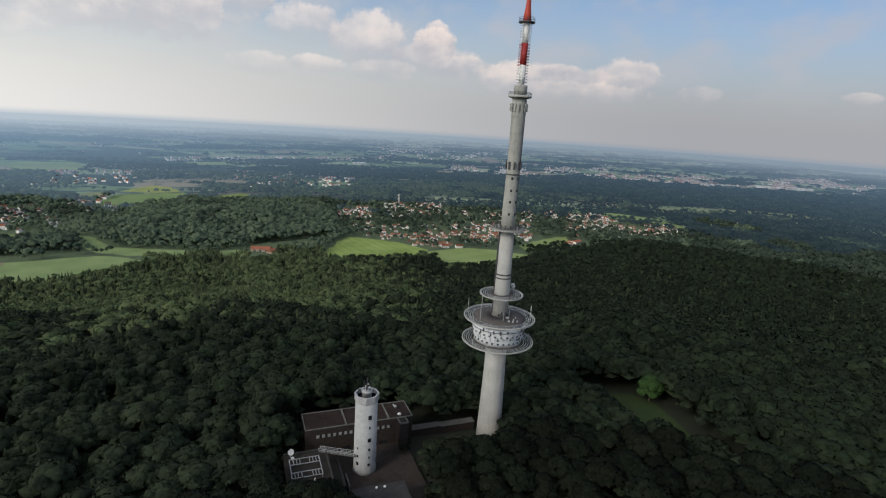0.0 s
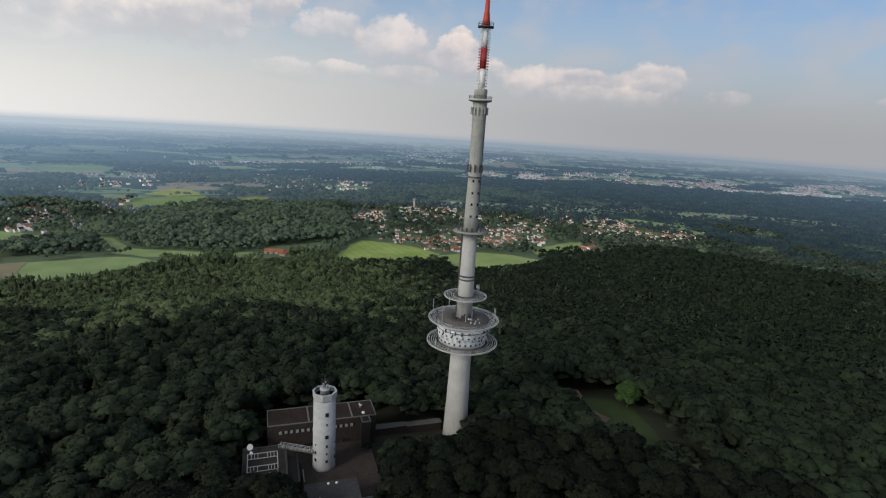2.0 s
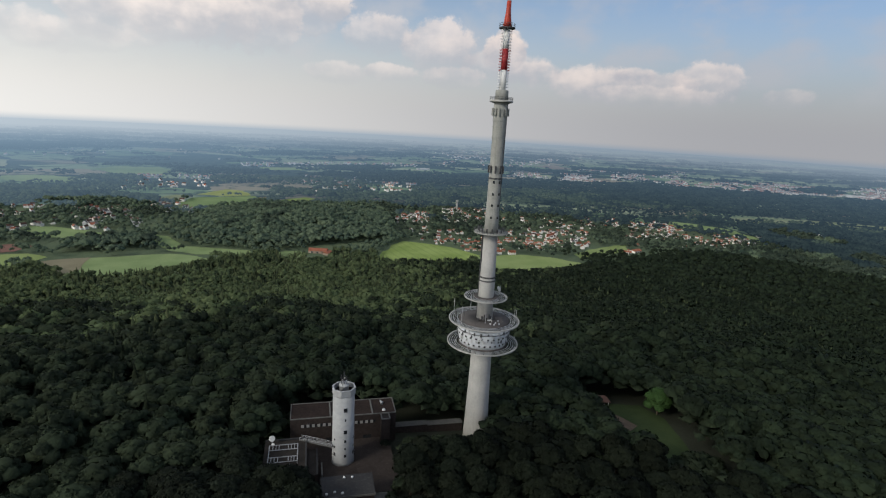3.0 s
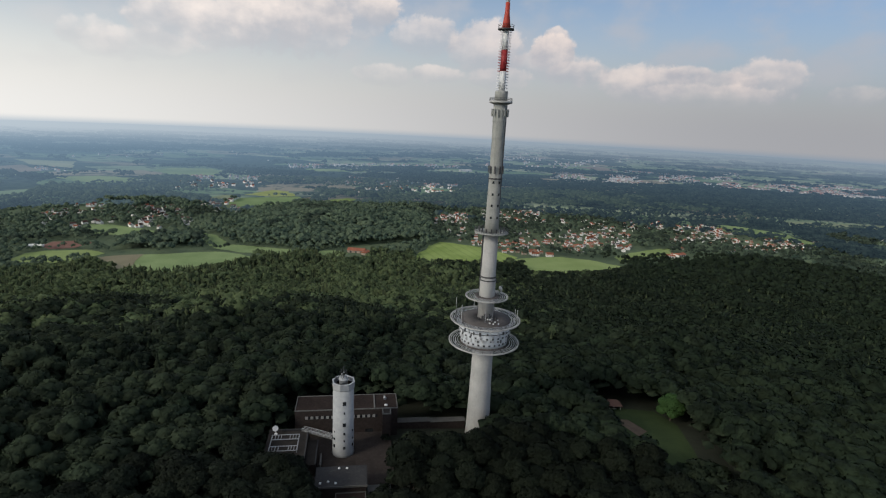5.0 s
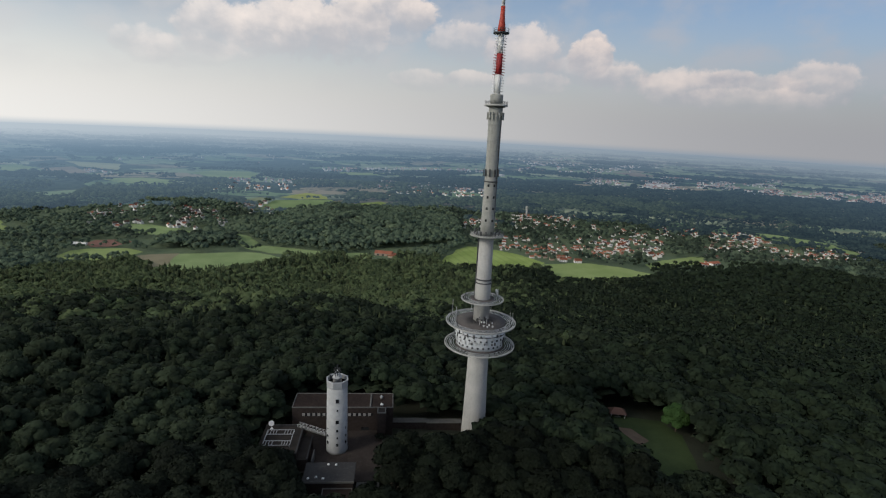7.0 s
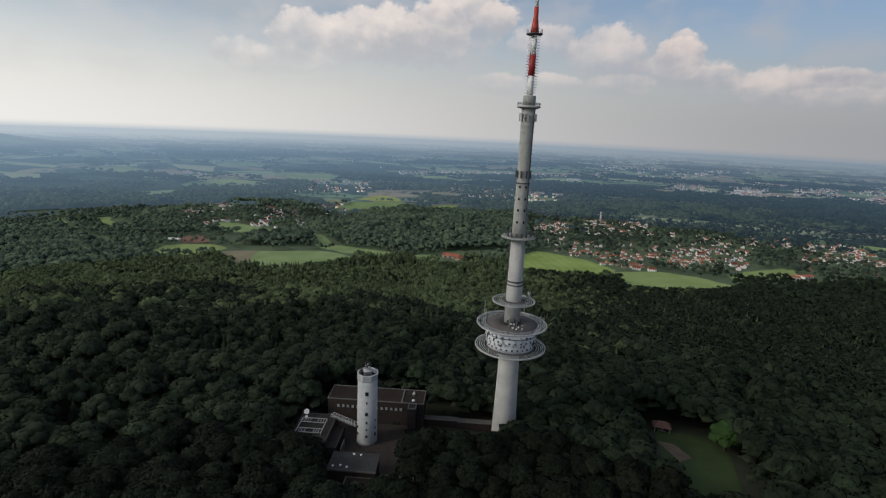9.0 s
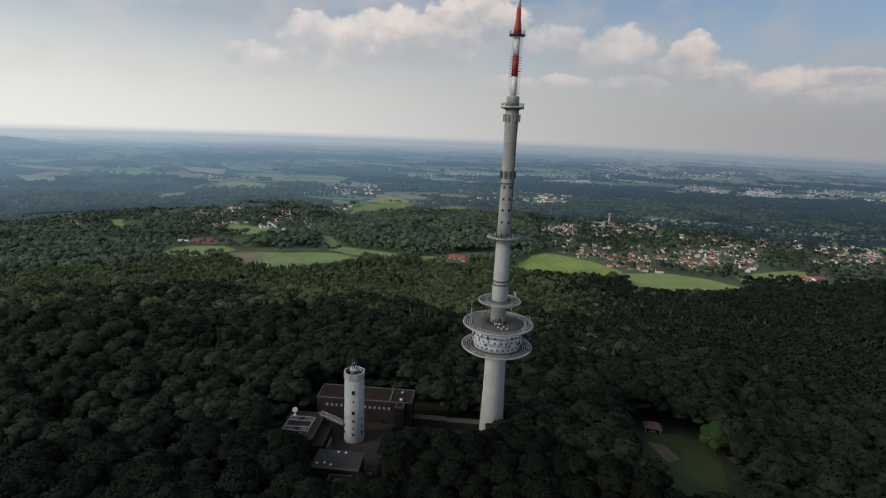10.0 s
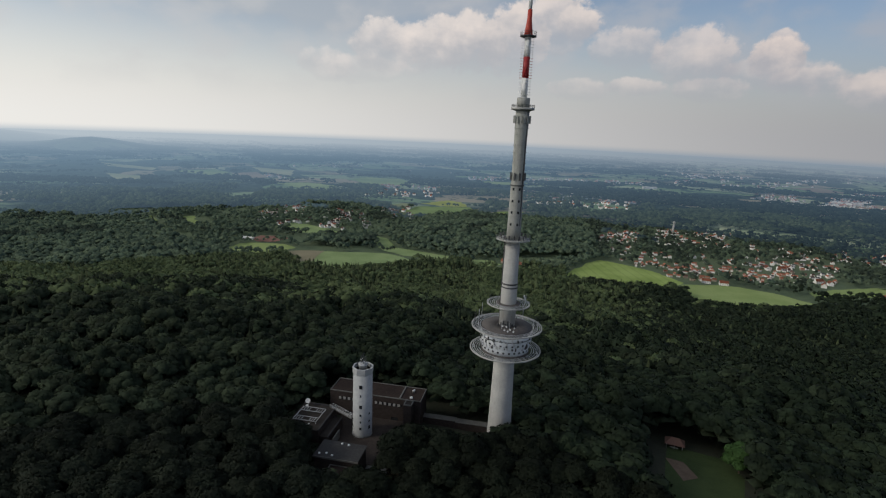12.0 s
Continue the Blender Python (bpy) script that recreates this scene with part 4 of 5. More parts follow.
def hut():
    h = thing("forest_hut", "small open-fronted hut with a reddish hipped roof", "hut", pose(161.5, 194.5, land_z(161.5, 194.5), 0, 0, -12))
    part("wall", box(-3.2, 3.2, 0.4, 2.4, -0.5, 2.5), BRICK, h)
    for x in (-3.1, 0, 3.1):
        part("post", box(x - 0.1, x + 0.1, -2.4, -2.2, -0.5, 2.6), WHITE_PAINT, h)
    bm = bmesh.new()
    v = [bm.verts.new(p) for p in ((-4, -3, 2.5), (4, -3, 2.5), (4, 3, 2.5), (-4, 3, 2.5), (-1.6, 0, 4.6), (1.6, 0, 4.6))]
    for f in ((0, 1, 5, 4), (1, 2, 5), (2, 3, 4, 5), (3, 0, 4), (3, 2, 1, 0)):
        bm.faces.new([v[i] for i in f])
    part("roof", bm, TILE_DARK, h)
    part("bench", box(-1.6, 1.6, -1.2, -0.7, -0.1, 0.45), WHITE_PAINT, h)


TILE_RED = material("red_roof_tiles", (0.26, 0.092, 0.056), (0.45, 0.170, 0.098), 6.0, 0.85, random=0.6)
TILE_DARK = material("brown_roof_tiles", (0.085, 0.05, 0.04), (0.15, 0.085, 0.065), 6.0, 0.85, random=0.6)
TILE_GREY = material("grey_roof_tiles", (0.09, 0.09, 0.095), (0.17, 0.165, 0.165), 6.0, 0.85, random=0.6)
RENDER_WHITE = material("white_wall_render", (0.78, 0.76, 0.72), (0.90, 0.88, 0.84), 5.0, 0.85, random=0.5, bump=0.0)
RENDER_BUFF = material("buff_wall_render", (0.34, 0.27, 0.21), (0.52, 0.43, 0.34), 5.0, 0.85, random=0.5, bump=0.0)
main_building()
corridor()
pavilion()
annex()
court()
hut()


# Houses of the village and the far settlements
def house(wall, tile, length, width, eaves, rise, label):
    """A gabled house with its long side on x, at the origin."""
    h = thing("house", label, "house", group="village houses")
    part("wall", box(-length / 2, length / 2, -width / 2, width / 2, -4, eaves), wall, h)
    bm = bmesh.new()
    a, b, e = length / 2 + 0.5, width / 2 + 0.6, eaves - 0.2
    v = [bm.verts.new(p) for p in ((-a, -b, e), (a, -b, e), (a, b, e), (-a, b, e), (-a, 0, eaves + rise), (a, 0, eaves + rise))]
    for f in ((0, 1, 5, 4), (2, 3, 4, 5), (3, 2, 1, 0)):
        bm.faces.new([v[i] for i in f])
    part("roof", bm, tile, h)
    bm = bmesh.new()
    v = [bm.verts.new(p) for p in ((-length / 2, -width / 2, eaves - 0.3), (-length / 2, width / 2, eaves - 0.3), (-length / 2, 0, eaves + rise - 0.5), (length / 2, -width / 2, eaves - 0.3), (length / 2, width / 2, eaves - 0.3), (length / 2, 0, eaves + rise - 0.5))]
    for f in ((0, 2, 1), (3, 4, 5), (0, 3, 5, 2), (1, 2, 5, 4), (0, 1, 4, 3)):
        bm.faces.new([v[i] for i in f])
    part("gable", bm, wall, h)
    part("chimney", box(length * 0.2, length * 0.2 + 0.7, -0.35, 0.35, eaves + rise - 1.2, eaves + rise + 0.9), BRICK, h)
    for x in (-length * 0.3, 0.0, length * 0.3):
        for y in (-width / 2 - 0.02, width / 2 + 0.02):
            part("window", box(x - 0.6, x + 0.6, y - 0.05, y + 0.05, 1.0, 2.3), GLASS, h)
    return h


def inside(x, y, corners):
    hit = False
    for (ax, ay), (bx, by) in zip(corners, corners[1:] + corners[:1]):
        if (ay > y) != (by > y) and x < (bx - ax) * (y - ay) / (by - ay) + ax:
            hit = not hit
    return hit


def in_fields(x, y):
    return any(inside(x, y, f) for f in FIELDS)


HOUSES = []          # places taken by houses
rng = random.Random(7)
KINDS = [(RENDER_WHITE, TILE_RED, 9.5, 7.5, 5.0, 3.2, "white rendered house with a red tiled gable roof"),
         (RENDER_WHITE, TILE_DARK, 9, 7.2, 4.8, 3.2, "white rendered house with a brown tiled gable roof"),
         (RENDER_BUFF, TILE_RED, 10.5, 7.5, 4.6, 3.4, "buff rendered house with a red tiled gable roof"),
         (RENDER_WHITE, TILE_GREY, 9, 7.5, 5.4, 2.6, "white rendered house with a grey tiled roof"),
         (RENDER_WHITE, TILE_RED, 15, 8, 5.4, 3.4, "long white terrace house with a red tiled roof"),
         (RENDER_BUFF, TILE_DARK, 10, 7.5, 4.4, 3.4, "buff rendered house with a brown tiled roof")]
GROVE = ((336, 1278), (461, 1298), (527, 1440), (340, 1420))      # a grove amid the village
# quarters of the village: four corners in the plan, how full, and the share of red roofs
QUARTERS = [((236, 1056), (529, 1072), (660, 1190), (262, 1200), 0.5, 0.82), ((508, 1110), (675, 1115), (775, 1309), (578, 1285), 0.5, 0.4),
            ((700, 1040), (764, 1043), (833, 1145), (761, 1145), 0.30, 0.9), ((928, 1106), (1148, 1124), (1290, 1240), (1040, 1250), 0.5, 0.65),
            ((821, 1185), (999, 1202), (1190, 1440), (970, 1430), 0.42, 0.45), ((262, 1200), (660, 1190), (600, 1330), (262, 1330), 0.22, 0.3)]
BACK_QUARTERS = [((245, 1373), (340, 1386), (373, 1557), (267, 1539), 0.55), ((377, 1391), (571, 1418), (652, 1656), (427, 1616), 0.35), ((600, 1330), (900, 1330), (960, 1480), (640, 1480), 0.22), ((1271, 1145), (1438, 1134), (1615, 1281), (1422, 1289), 0.12)]


def plots(a, b, c, d, pitch=17.0):
    """Building plots in rows between four corners, with the way of each row."""
    rows = max(1, int((math.dist(a, d) + math.dist(b, c)) / 2 / pitch))
    for i in range(rows):
        v = (i + 0.5) / rows
        p, q = (a[0] + (d[0] - a[0]) * v, a[1] + (d[1] - a[1]) * v), (b[0] + (c[0] - b[0]) * v, b[1] + (c[1] - b[1]) * v)
        count = max(1, int(math.dist(p, q) / (pitch * 0.82)))
        for k in range(count):
            u = (k + rng.uniform(0.2, 0.8)) / count
            yield p[0] + (q[0] - p[0]) * u, p[1] + (q[1] - p[1]) * u + rng.uniform(-4, 4) + 7 * math.sin(u * 9 + i), math.degrees(math.atan2(q[1] - p[1], q[0] - p[0]))


def village():
    """Houses with gardens, quarter by quarter."""
    models = [house(*k) for k in KINDS]
    used = [False] * len(models)
    count, overflow = 0, []
    for a, b, c, d, full, red in QUARTERS:
        for x, y, deg in plots(a, b, c, d):
            if rng.random() > full or in_fields(x, y) or in_fields(x, y - 10) or inside(x, y, GROVE):
                continue
            if count >= 296:
                overflow.append((x, y, deg))
                continue
            i = rng.choice((0, 0, 4, 2)) if rng.random() < red else rng.choice((1, 3, 3, 5, 0))
            m = pose(x, y, land_z(x, y), 0, 0, deg + rng.choice((0, 0, 90)) + rng.uniform(-14, 14)) @ Matrix.Scale(rng.uniform(0.76, 0.9), 4)
            if used[i]:
                copy_thing(models[i], m)
            else:
                models[i].matrix_basis, used[i] = m, True
            HOUSES.append((x, y))
            count += 1
    return overflow


overs = village()


def settlement(name, label, spots, mats, far=False):
    """Many far houses in one mesh: walls, gables and pitched roofs."""
    verts, faces, index = [], [], []
    for x, y, length, width, eaves, rise, turn, tone in spots:
        c, s = math.cos(turn), math.sin(turn)
        px0, py0, z, k = [float(q) for q in plain(x, y)] if far else (x, y, land_z(x, y), 1.0)
        o = len(verts)
        for px, py, pz in ((-1, -1, -3), (1, -1, -3), (1, 1, -3), (-1, 1, -3), (-1, -1, eaves), (1, -1, eaves), (1, 1, eaves), (-1, 1, eaves), (-1, 0, eaves + rise), (1, 0, eaves + rise)):
            u, v = px * length / 2, py * width / 2
            verts.append((px0 + (u * c - v * s) * k, py0 + (u * s + v * c) * k, z + pz * k))
        for f, mi in (((0, 1, 5, 4), 0), ((1, 2, 6, 9, 5), 0), ((2, 3, 7, 6), 0), ((3, 0, 4, 8, 7), 0), ((4, 5, 9, 8), 1 + tone), ((6, 7, 8, 9), 1 + tone)):
            faces.append(tuple(o + i for i in f))
            index.append(mi)
        HOUSES.append((x, y))
    me = mesh_from(name, verts, faces, mats[0])
    for m in mats[1:]:
        me.materials.append(m)
    me.polygons.foreach_set("material_index", index)
    tagged(new(name, me), label, "houses", kind="stuff")


TONES = [RENDER_WHITE, TILE_DARK, TILE_RED, TILE_GREY]
FAR_TONES = [FAR_WALL, FAR_ROOF, FAR_ROOF, FAR_SLATE]


def block(count, a, b, c, d, big=1.0):
    """Houses strewn between four corners."""
    out = []
    while len(out) < count:
        u, v = rng.random(), rng.random()
        if noise.noise((u * 7, v * 5, a[0] * 0.01)) < -0.02:
            continue
        x = (a[0] * (1 - u) + b[0] * u) * (1 - v) + (d[0] * (1 - u) + c[0] * u) * v
        y = (a[1] * (1 - u) + b[1] * u) * (1 - v) + (d[1] * (1 - u) + c[1] * u) * v
        if not in_fields(x, y):
            out.append((x, y, rng.uniform(7.5, 12.5) * big, rng.uniform(6.5, 8.5) * big, rng.uniform(4, 6.5) * big ** 0.5, rng.uniform(3, 4.2), rng.uniform(0, 3.14), rng.choice((0, 0, 1, 2))))
    return out


back = []
for a, b, c, d, full in BACK_QUARTERS:
    overs += [p for p in plots(a, b, c, d) if rng.random() < full and not in_fields(p[0], p[1])]
for x, y, deg in overs:
    back.append((x, y, rng.uniform(7, 11), rng.uniform(6, 7.5), rng.uniform(3.5, 4.6), rng.uniform(2.4, 3.2), radians(deg + rng.choice((0, 90)) + rng.uniform(-14, 14)), rng.choice((0, 1, 1, 1))))
settlement("back_village_houses", "white and red-roofed houses at the back of the village", back, TONES)
settlement("hamlet_houses", "scattered white houses among trees", block(120, (-624, 1215), (-330, 1270), (-432, 1600), (-790, 1540)) + block(26, (-384, 1473), (-275, 1500), (-310, 1690), (-435, 1670), 1.25), TONES)
settlement("wood_edge_houses", "pale houses between the far woods", block(60, (0, 1919), (438, 2028), (470, 2230), (-10, 2180)) + block(45, (-572, 1924), (-320, 1996), (-340, 2200), (-640, 2180)), TONES)
settlement("far_village_houses", "pale far villages among woods and fields", block(95, (-10, 2180), (470, 2230), (551, 2600), (-23, 2440)) + block(40, (-640, 2200), (-340, 2220), (-368, 2358), (-674, 2300)) + block(160, (-301, 2760), (640, 3137), (700, 3420), (-330, 2960)) + block(22, (-1204, 2310), (-1091, 2310), (-1180, 2420), (-1300, 2400)) + block(90, (-2600, 2700), (-300, 3100), (-400, 4600), (-3200, 3900)), FAR_TONES, True)
settlement("town_houses", "dense red and white roofs of a far town", block(560, (1000, 2620), (2039, 2500), (2900, 3700), (1300, 3250), 0.95) + block(420, (1900, 2480), (2400, 2420), (2978, 2837), (2107, 2800), 0.9) + block(900, (2250, 2380), (3350, 1950), (5000, 2900), (2900, 2800), 1.05) + block(200, (700, 3300), (1300, 3150), (3000, 5200), (1200, 5000), 1.4), FAR_TONES, True)


def hall(name, label, x, y, length, width, high, deg, wall, roof):
    h = thing(name, label, "hall", pose(x, y, land_z(x, y), 0, 0, deg))
    part("wall", box(-length / 2, length / 2, -width / 2, width / 2, -3, high), wall, h)
    bm = bmesh.new()
    a, b = length / 2 + 0.6, width / 2 + 0.8
    v = [bm.verts.new(p) for p in ((-a, -b, high), (a, -b, high), (a, b, high), (-a, b, high), (-a, 0, high + width * 0.25), (a, 0, high + width * 0.25))]
    for f in ((0, 1, 5, 4), (2, 3, 4, 5), (3, 0, 4), (1, 2, 5), (3, 2, 1, 0)):
        bm.faces.new([v[i] for i in f])
    part("roof", bm, roof, h)
    for k in (-0.3, 0.0, 0.3):
        part("door", box(length * k - 2, length * k + 2, -width / 2 - 0.06, -width / 2 + 0.06, 0, high * 0.75), DARK_STEEL, h)
    HOUSES.append((x, y))


hall("barn", "large farm barn with a bright red roof", 40, 1064, 36, 17, 5.0, -14, RENDER_BUFF, TILE_RED)
hall("barn", "smaller farm barn with a red roof", 58, 1050, 20, 12, 4.0, 60, RENDER_BUFF, TILE_RED)


def apartment_block(x, y, length, deg):
    """White gabled block of two storeys with windows in rows."""
    b = thing("apartment_block", "white rendered apartment block with a red tiled roof", "house", pose(x, y, land_z(x, y), 0, 0, deg) @ Matrix.Scale(0.72, 4), group="apartment blocks")
    part("wall", box(-length / 2, length / 2, -6, 6, -3, 7.5), RENDER_WHITE, b)
    bm = bmesh.new()
    a = length / 2
    v = [bm.verts.new(p) for p in ((-a, -6, 7.4), (a, -6, 7.4), (a, 6, 7.4), (-a, 6, 7.4), (-a, 0, 12.6), (a, 0, 12.6))]
    for f in ((3, 0, 4), (1, 2, 5), (0, 1, 5, 4), (2, 3, 4, 5), (3, 2, 1, 0)):
        bm.faces.new([v[i] for i in f])
    part("gable", bm, RENDER_WHITE, b)
    for side in (-1, 1):
        bm = bmesh.new()
        v = [bm.verts.new(p) for p in ((-a - 0.4, side * 6.8, 6.9), (a + 0.4, side * 6.8, 6.9), (a + 0.4, 0, 12.9), (-a - 0.4, 0, 12.9))]
        bm.faces.new(v)
        bmesh.ops.solidify(bm, geom=bm.faces[:], thickness=0.25)
        part("roof_slope", bm, TILE_RED, b)
    for z in (1.2, 4.2):
        for k in range(4):
            x0 = -a + length * (k + 0.5) / 4
            part("window", box(x0 - 0.8, x0 + 0.8, -6.06, -5.94, z, z + 1.4), GLASS, b)
    HOUSES.append((x, y))
    OPEN.append((x, y))


settlement("works_halls", "long white works halls beside the far town", [(1130, 2640, 60, 30, 9, 2, -0.1, 2), (1200, 2600, 110, 34, 10, 2, -0.15, 2), (1330, 2610, 80, 30, 9, 2, -0.2, 2), (1480, 2760, 120, 36, 9, 2, -0.2, 2), (640, 2960, 70, 30, 8, 2, 0.2, 2), (-40, 2990, 90, 30, 8, 2, 0.2, 2), (2900, 2250, 120, 50, 10, 2, -0.5, 2), (3100, 2200, 130, 60, 10, 2, -0.5, 2)], [FAR_WALL] * 4, True)
OPEN = [(40, 1064), (766, 1062), (735, 1050), (365, 1040)]
for x, y, length, deg in ((588, 1215, 20, 80), (618, 1222, 26, 10), (640, 1236, 18, 75), (652, 1131, 24, 15), (668, 1120, 16, 85), (647, 1098, 16, 70), (420, 1052, 22, -12), (450, 1046, 22, -8)):
    apartment_block(x, y, length, deg)
hall("farmhouse", "farmhouse with a sunlit orange-red roof", 766, 1062, 24, 14, 4.5, 20, RENDER_WHITE, TILE_RED)
hall("farmhouse", "smaller farm building with a red roof", 737, 1051, 18, 11, 4.0, -35, RENDER_WHITE, TILE_RED)
hall("clubhouse", "low white clubhouse beside the clay pitch", -566, 1078, 26, 11, 3.5, 8, RENDER_WHITE, RENDER_WHITE)


def water_tower():
    w = thing("water_tower", "slim grey tower above the village woods", "tower", pose(474, 1604, land_z(474, 1604)))
    part("shaft", lathe([(3.2, -2), (2.8, 26)], 20), CONCRETE, w)
    part("head", lathe([(2.8, 26), (4.2, 28), (4.2, 33), (0.1, 35.5)], 20), OLD_CONCRETE, w)


water_tower()


# Trees
def unit(v):
    return v / np.maximum(np.linalg.norm(v, axis=1), 1e-6)[:, None]


def fronds(rs, centre, radii, count, size, heart, up=-0.3, stray=0.45):
    """Small leaf sprays over an ellipsoid, shaded with the rounding of the crown."""
    d = unit(rs.normal(size=(count * 3, 3)))
    d = d[d[:, 2] > up][:count]
    p = np.asarray(centre) + d * radii * rs.uniform(0.90, 1.09, (len(d), 1))
    nrm = unit(d + rs.normal(scale=stray, size=d.shape))
    t = unit(np.cross(nrm, rs.normal(size=d.shape)))
    b = np.cross(nrm, t)
    s = size * rs.uniform(0.6, 1.3, (len(d), 1))
    tri = np.stack([p + t * s, p - t * s * 0.6 + b * s * 0.8, p - t * s * 0.6 - b * s * 0.8], axis=1)
    shade = unit(0.32 * d + 0.48 * unit(p - heart) + (0, 0, 0.26) + rs.normal(scale=0.28, size=d.shape))
    return tri.reshape(-1, 3), np.arange(len(d) * 3).reshape(-1, 3), np.repeat(shade, 3, axis=0)


def ball(rs, centre, radii, level, rough, heart):
    """An uneven closed blob that fills the inside of a crown."""
    if level == 0:
        v = np.array([(1, 0, 0), (0, 1, 0), (-1, 0, 0), (0, -1, 0), (0, 0, 1), (0, 0, -1)], float)
        f = np.array([(0, 1, 4), (1, 2, 4), (2, 3, 4), (3, 0, 4), (1, 0, 5), (2, 1, 5), (3, 2, 5), (0, 3, 5)])
    else:
        bm = bmesh.new()
        bmesh.ops.create_icosphere(bm, subdivisions=level, radius=1.0)
        v = np.array([x.co for x in bm.verts])
        f = np.array([[x.index for x in p.verts] for p in bm.faces])
        bm.free()
    d = unit(v)
    v = np.asarray(centre) + v * (1 + rs.normal(scale=rough, size=(len(v), 1))) * radii
    return v, f, unit(0.30 * d + 0.50 * unit(v - heart) + (0, 0, 0.26))


def join(pieces):
    verts, faces, shades, o = [], [], [], 0
    for v, f, n in pieces:
        verts.append(v)
        faces.append(f + o)
        shades.append(n)
        o += len(v)
    return np.concatenate(verts), np.concatenate(faces), np.concatenate(shades)


def broad_crown(seed, lobes, leaves, size, level=1, high=18.0, wide=5.0):
    """A broadleaf crown: uneven lobes round a leaning middle, covered in sprays."""
    rs = np.random.RandomState(seed)
    pieces = []
    for i in range(lobes):
        a = i * 2.4 + rs.uniform(-0.4, 0.4)
        out = wide * 0.74 * math.sqrt((i + 0.2) / lobes)
        c = (out * math.cos(a), out * math.sin(a), high * (0.84 - 0.34 * (out / wide) ** 2 + rs.uniform(-0.03, 0.02)))
        r = wide * rs.uniform(0.40, 0.54) * (1.25 if lobes < 6 else 1.0 if lobes < 9 else 0.86 if lobes < 15 else 0.66)
        rad = np.array([r, r, r * rs.uniform(0.75, 0.95)])
        heart = np.array((0, 0, high * 0.60))
        pieces.append(ball(rs, c, rad * (0.9 if level else 0.98), level, 0.08, heart))
        if leaves:
            pieces.append(fronds(rs, c, rad, leaves, size, heart, stray=0.36))
    return join(pieces)


def spruce_crown(seed, tiers, points, high=20.0, wide=3.0):
    """A spruce: ragged skirts of boughs, one above the other."""
    rs = np.random.RandomState(seed)
    verts, faces = [], []
    for k in range(tiers):
        z0 = high * (0.14 + 0.80 * k / tiers)
        z1 = min(high, z0 + high * 1.7 / tiers)
        r = wide * (1.05 - k / tiers)
        o = len(verts)
        verts.append((rs.normal(scale=0.1), rs.normal(scale=0.1), z1))
        for i in range(points * 2):
            a = math.pi * i / points + k * 0.5 + rs.uniform(-0.15, 0.15)
            rr = r * (rs.uniform(0.7, 1.25) if i % 2 else rs.uniform(0.4, 0.7))
            verts.append((rr * math.cos(a), rr * math.sin(a), z0 + (0.0 if i % 2 else high * 0.03)))
        for i in range(points * 2):
            faces.append((o, o + 1 + i, o + 1 + (i + 1) % (points * 2)))
    v = np.array(verts, float)
    shade = unit(np.stack([v[:, 0], v[:, 1], np.full(len(v), wide * 0.45)], axis=1) + rs.normal(scale=0.25, size=v.shape))
    return v, np.array(faces), shade


def to_mesh(name, v, f, shade, mat):
    me = bpy.data.meshes.new(name)
    me.vertices.add(len(v))
    me.vertices.foreach_set("co", np.ascontiguousarray(v, dtype=np.float32).ravel())
    me.loops.add(len(f) * 3)
    me.loops.foreach_set("vertex_index", np.ascontiguousarray(f, dtype=np.int32).ravel())
    me.polygons.add(len(f))
    me.polygons.foreach_set("loop_start", np.arange(0, len(f) * 3, 3, dtype=np.int32))
    me.materials.append(mat)
    me.update(calc_edges=True)
    me.polygons.foreach_set("use_smooth", np.full(len(f), True))
    layer = me.attributes.new("custom_normal", "FLOAT_VECTOR", "POINT")
    layer.data.foreach_set("vector", np.ascontiguousarray(shade, dtype=np.float32).ravel())
    me.update()
    return me


def wood(name, label, mat, templates, spots, far=False):
    """One mesh of many trees: each spot is x, y, height factor, width factor, turn, and the number of its template."""
    vs, fs, ns, o = [], [], [], 0
    spots = np.array(spots, float)
    if not len(spots):
        return
    z = land(spots[:, 0], spots[:, 1])
    if far:
        spots[:, 0], spots[:, 1], z, k = plain(spots[:, 0], spots[:, 1])
        spots[:, 2] *= k
        spots[:, 3] *= k
    for i, (v, f, shade) in enumerate(templates):
        use = spots[:, 5].astype(int) % len(templates) == i
        p, pz = spots[use], z[use]
        if not len(p):
            continue
        c, s = np.cos(p[:, 4])[:, None], np.sin(p[:, 4])[:, None]
        w = p[:, 3][:, None]
        x = (v[:, 0] * c - v[:, 1] * s) * w + p[:, 0][:, None]
        y = (v[:, 0] * s + v[:, 1] * c) * w + p[:, 1][:, None]
        h = v[:, 2] * p[:, 2][:, None] + pz[:, None]
        vs.append(np.stack([x, y, h], axis=2).reshape(-1, 3))
        ns.append(np.stack([shade[:, 0] * c - shade[:, 1] * s, shade[:, 0] * s + shade[:, 1] * c, np.broadcast_to(shade[:, 2], x.shape)], axis=2).reshape(-1, 3))
        fs.append((f[None] + (np.arange(len(p)) * len(v))[:, None, None]).reshape(-1, 3) + o)
        o += len(p) * len(v)
    tagged(new(name, to_mesh(name, np.concatenate(vs), np.concatenate(fs), np.concatenate(ns), mat)), label, "woodland", kind="stuff")


CLEARED = [((9, 150), (8, 130), (25, 127), (27.5, 114), (53, 112), (54, 134), (60, 139), (76, 141), (86, 150), (97, 159), (97, 174), (60, 176), (59, 187), (13, 187), (14, 162), (9, 160)), ((144, 110), (168, 110), (174, 138), (180, 160), (187, 178), (186, 192), (168, 200), (150, 200), (141, 168), (138, 138))]
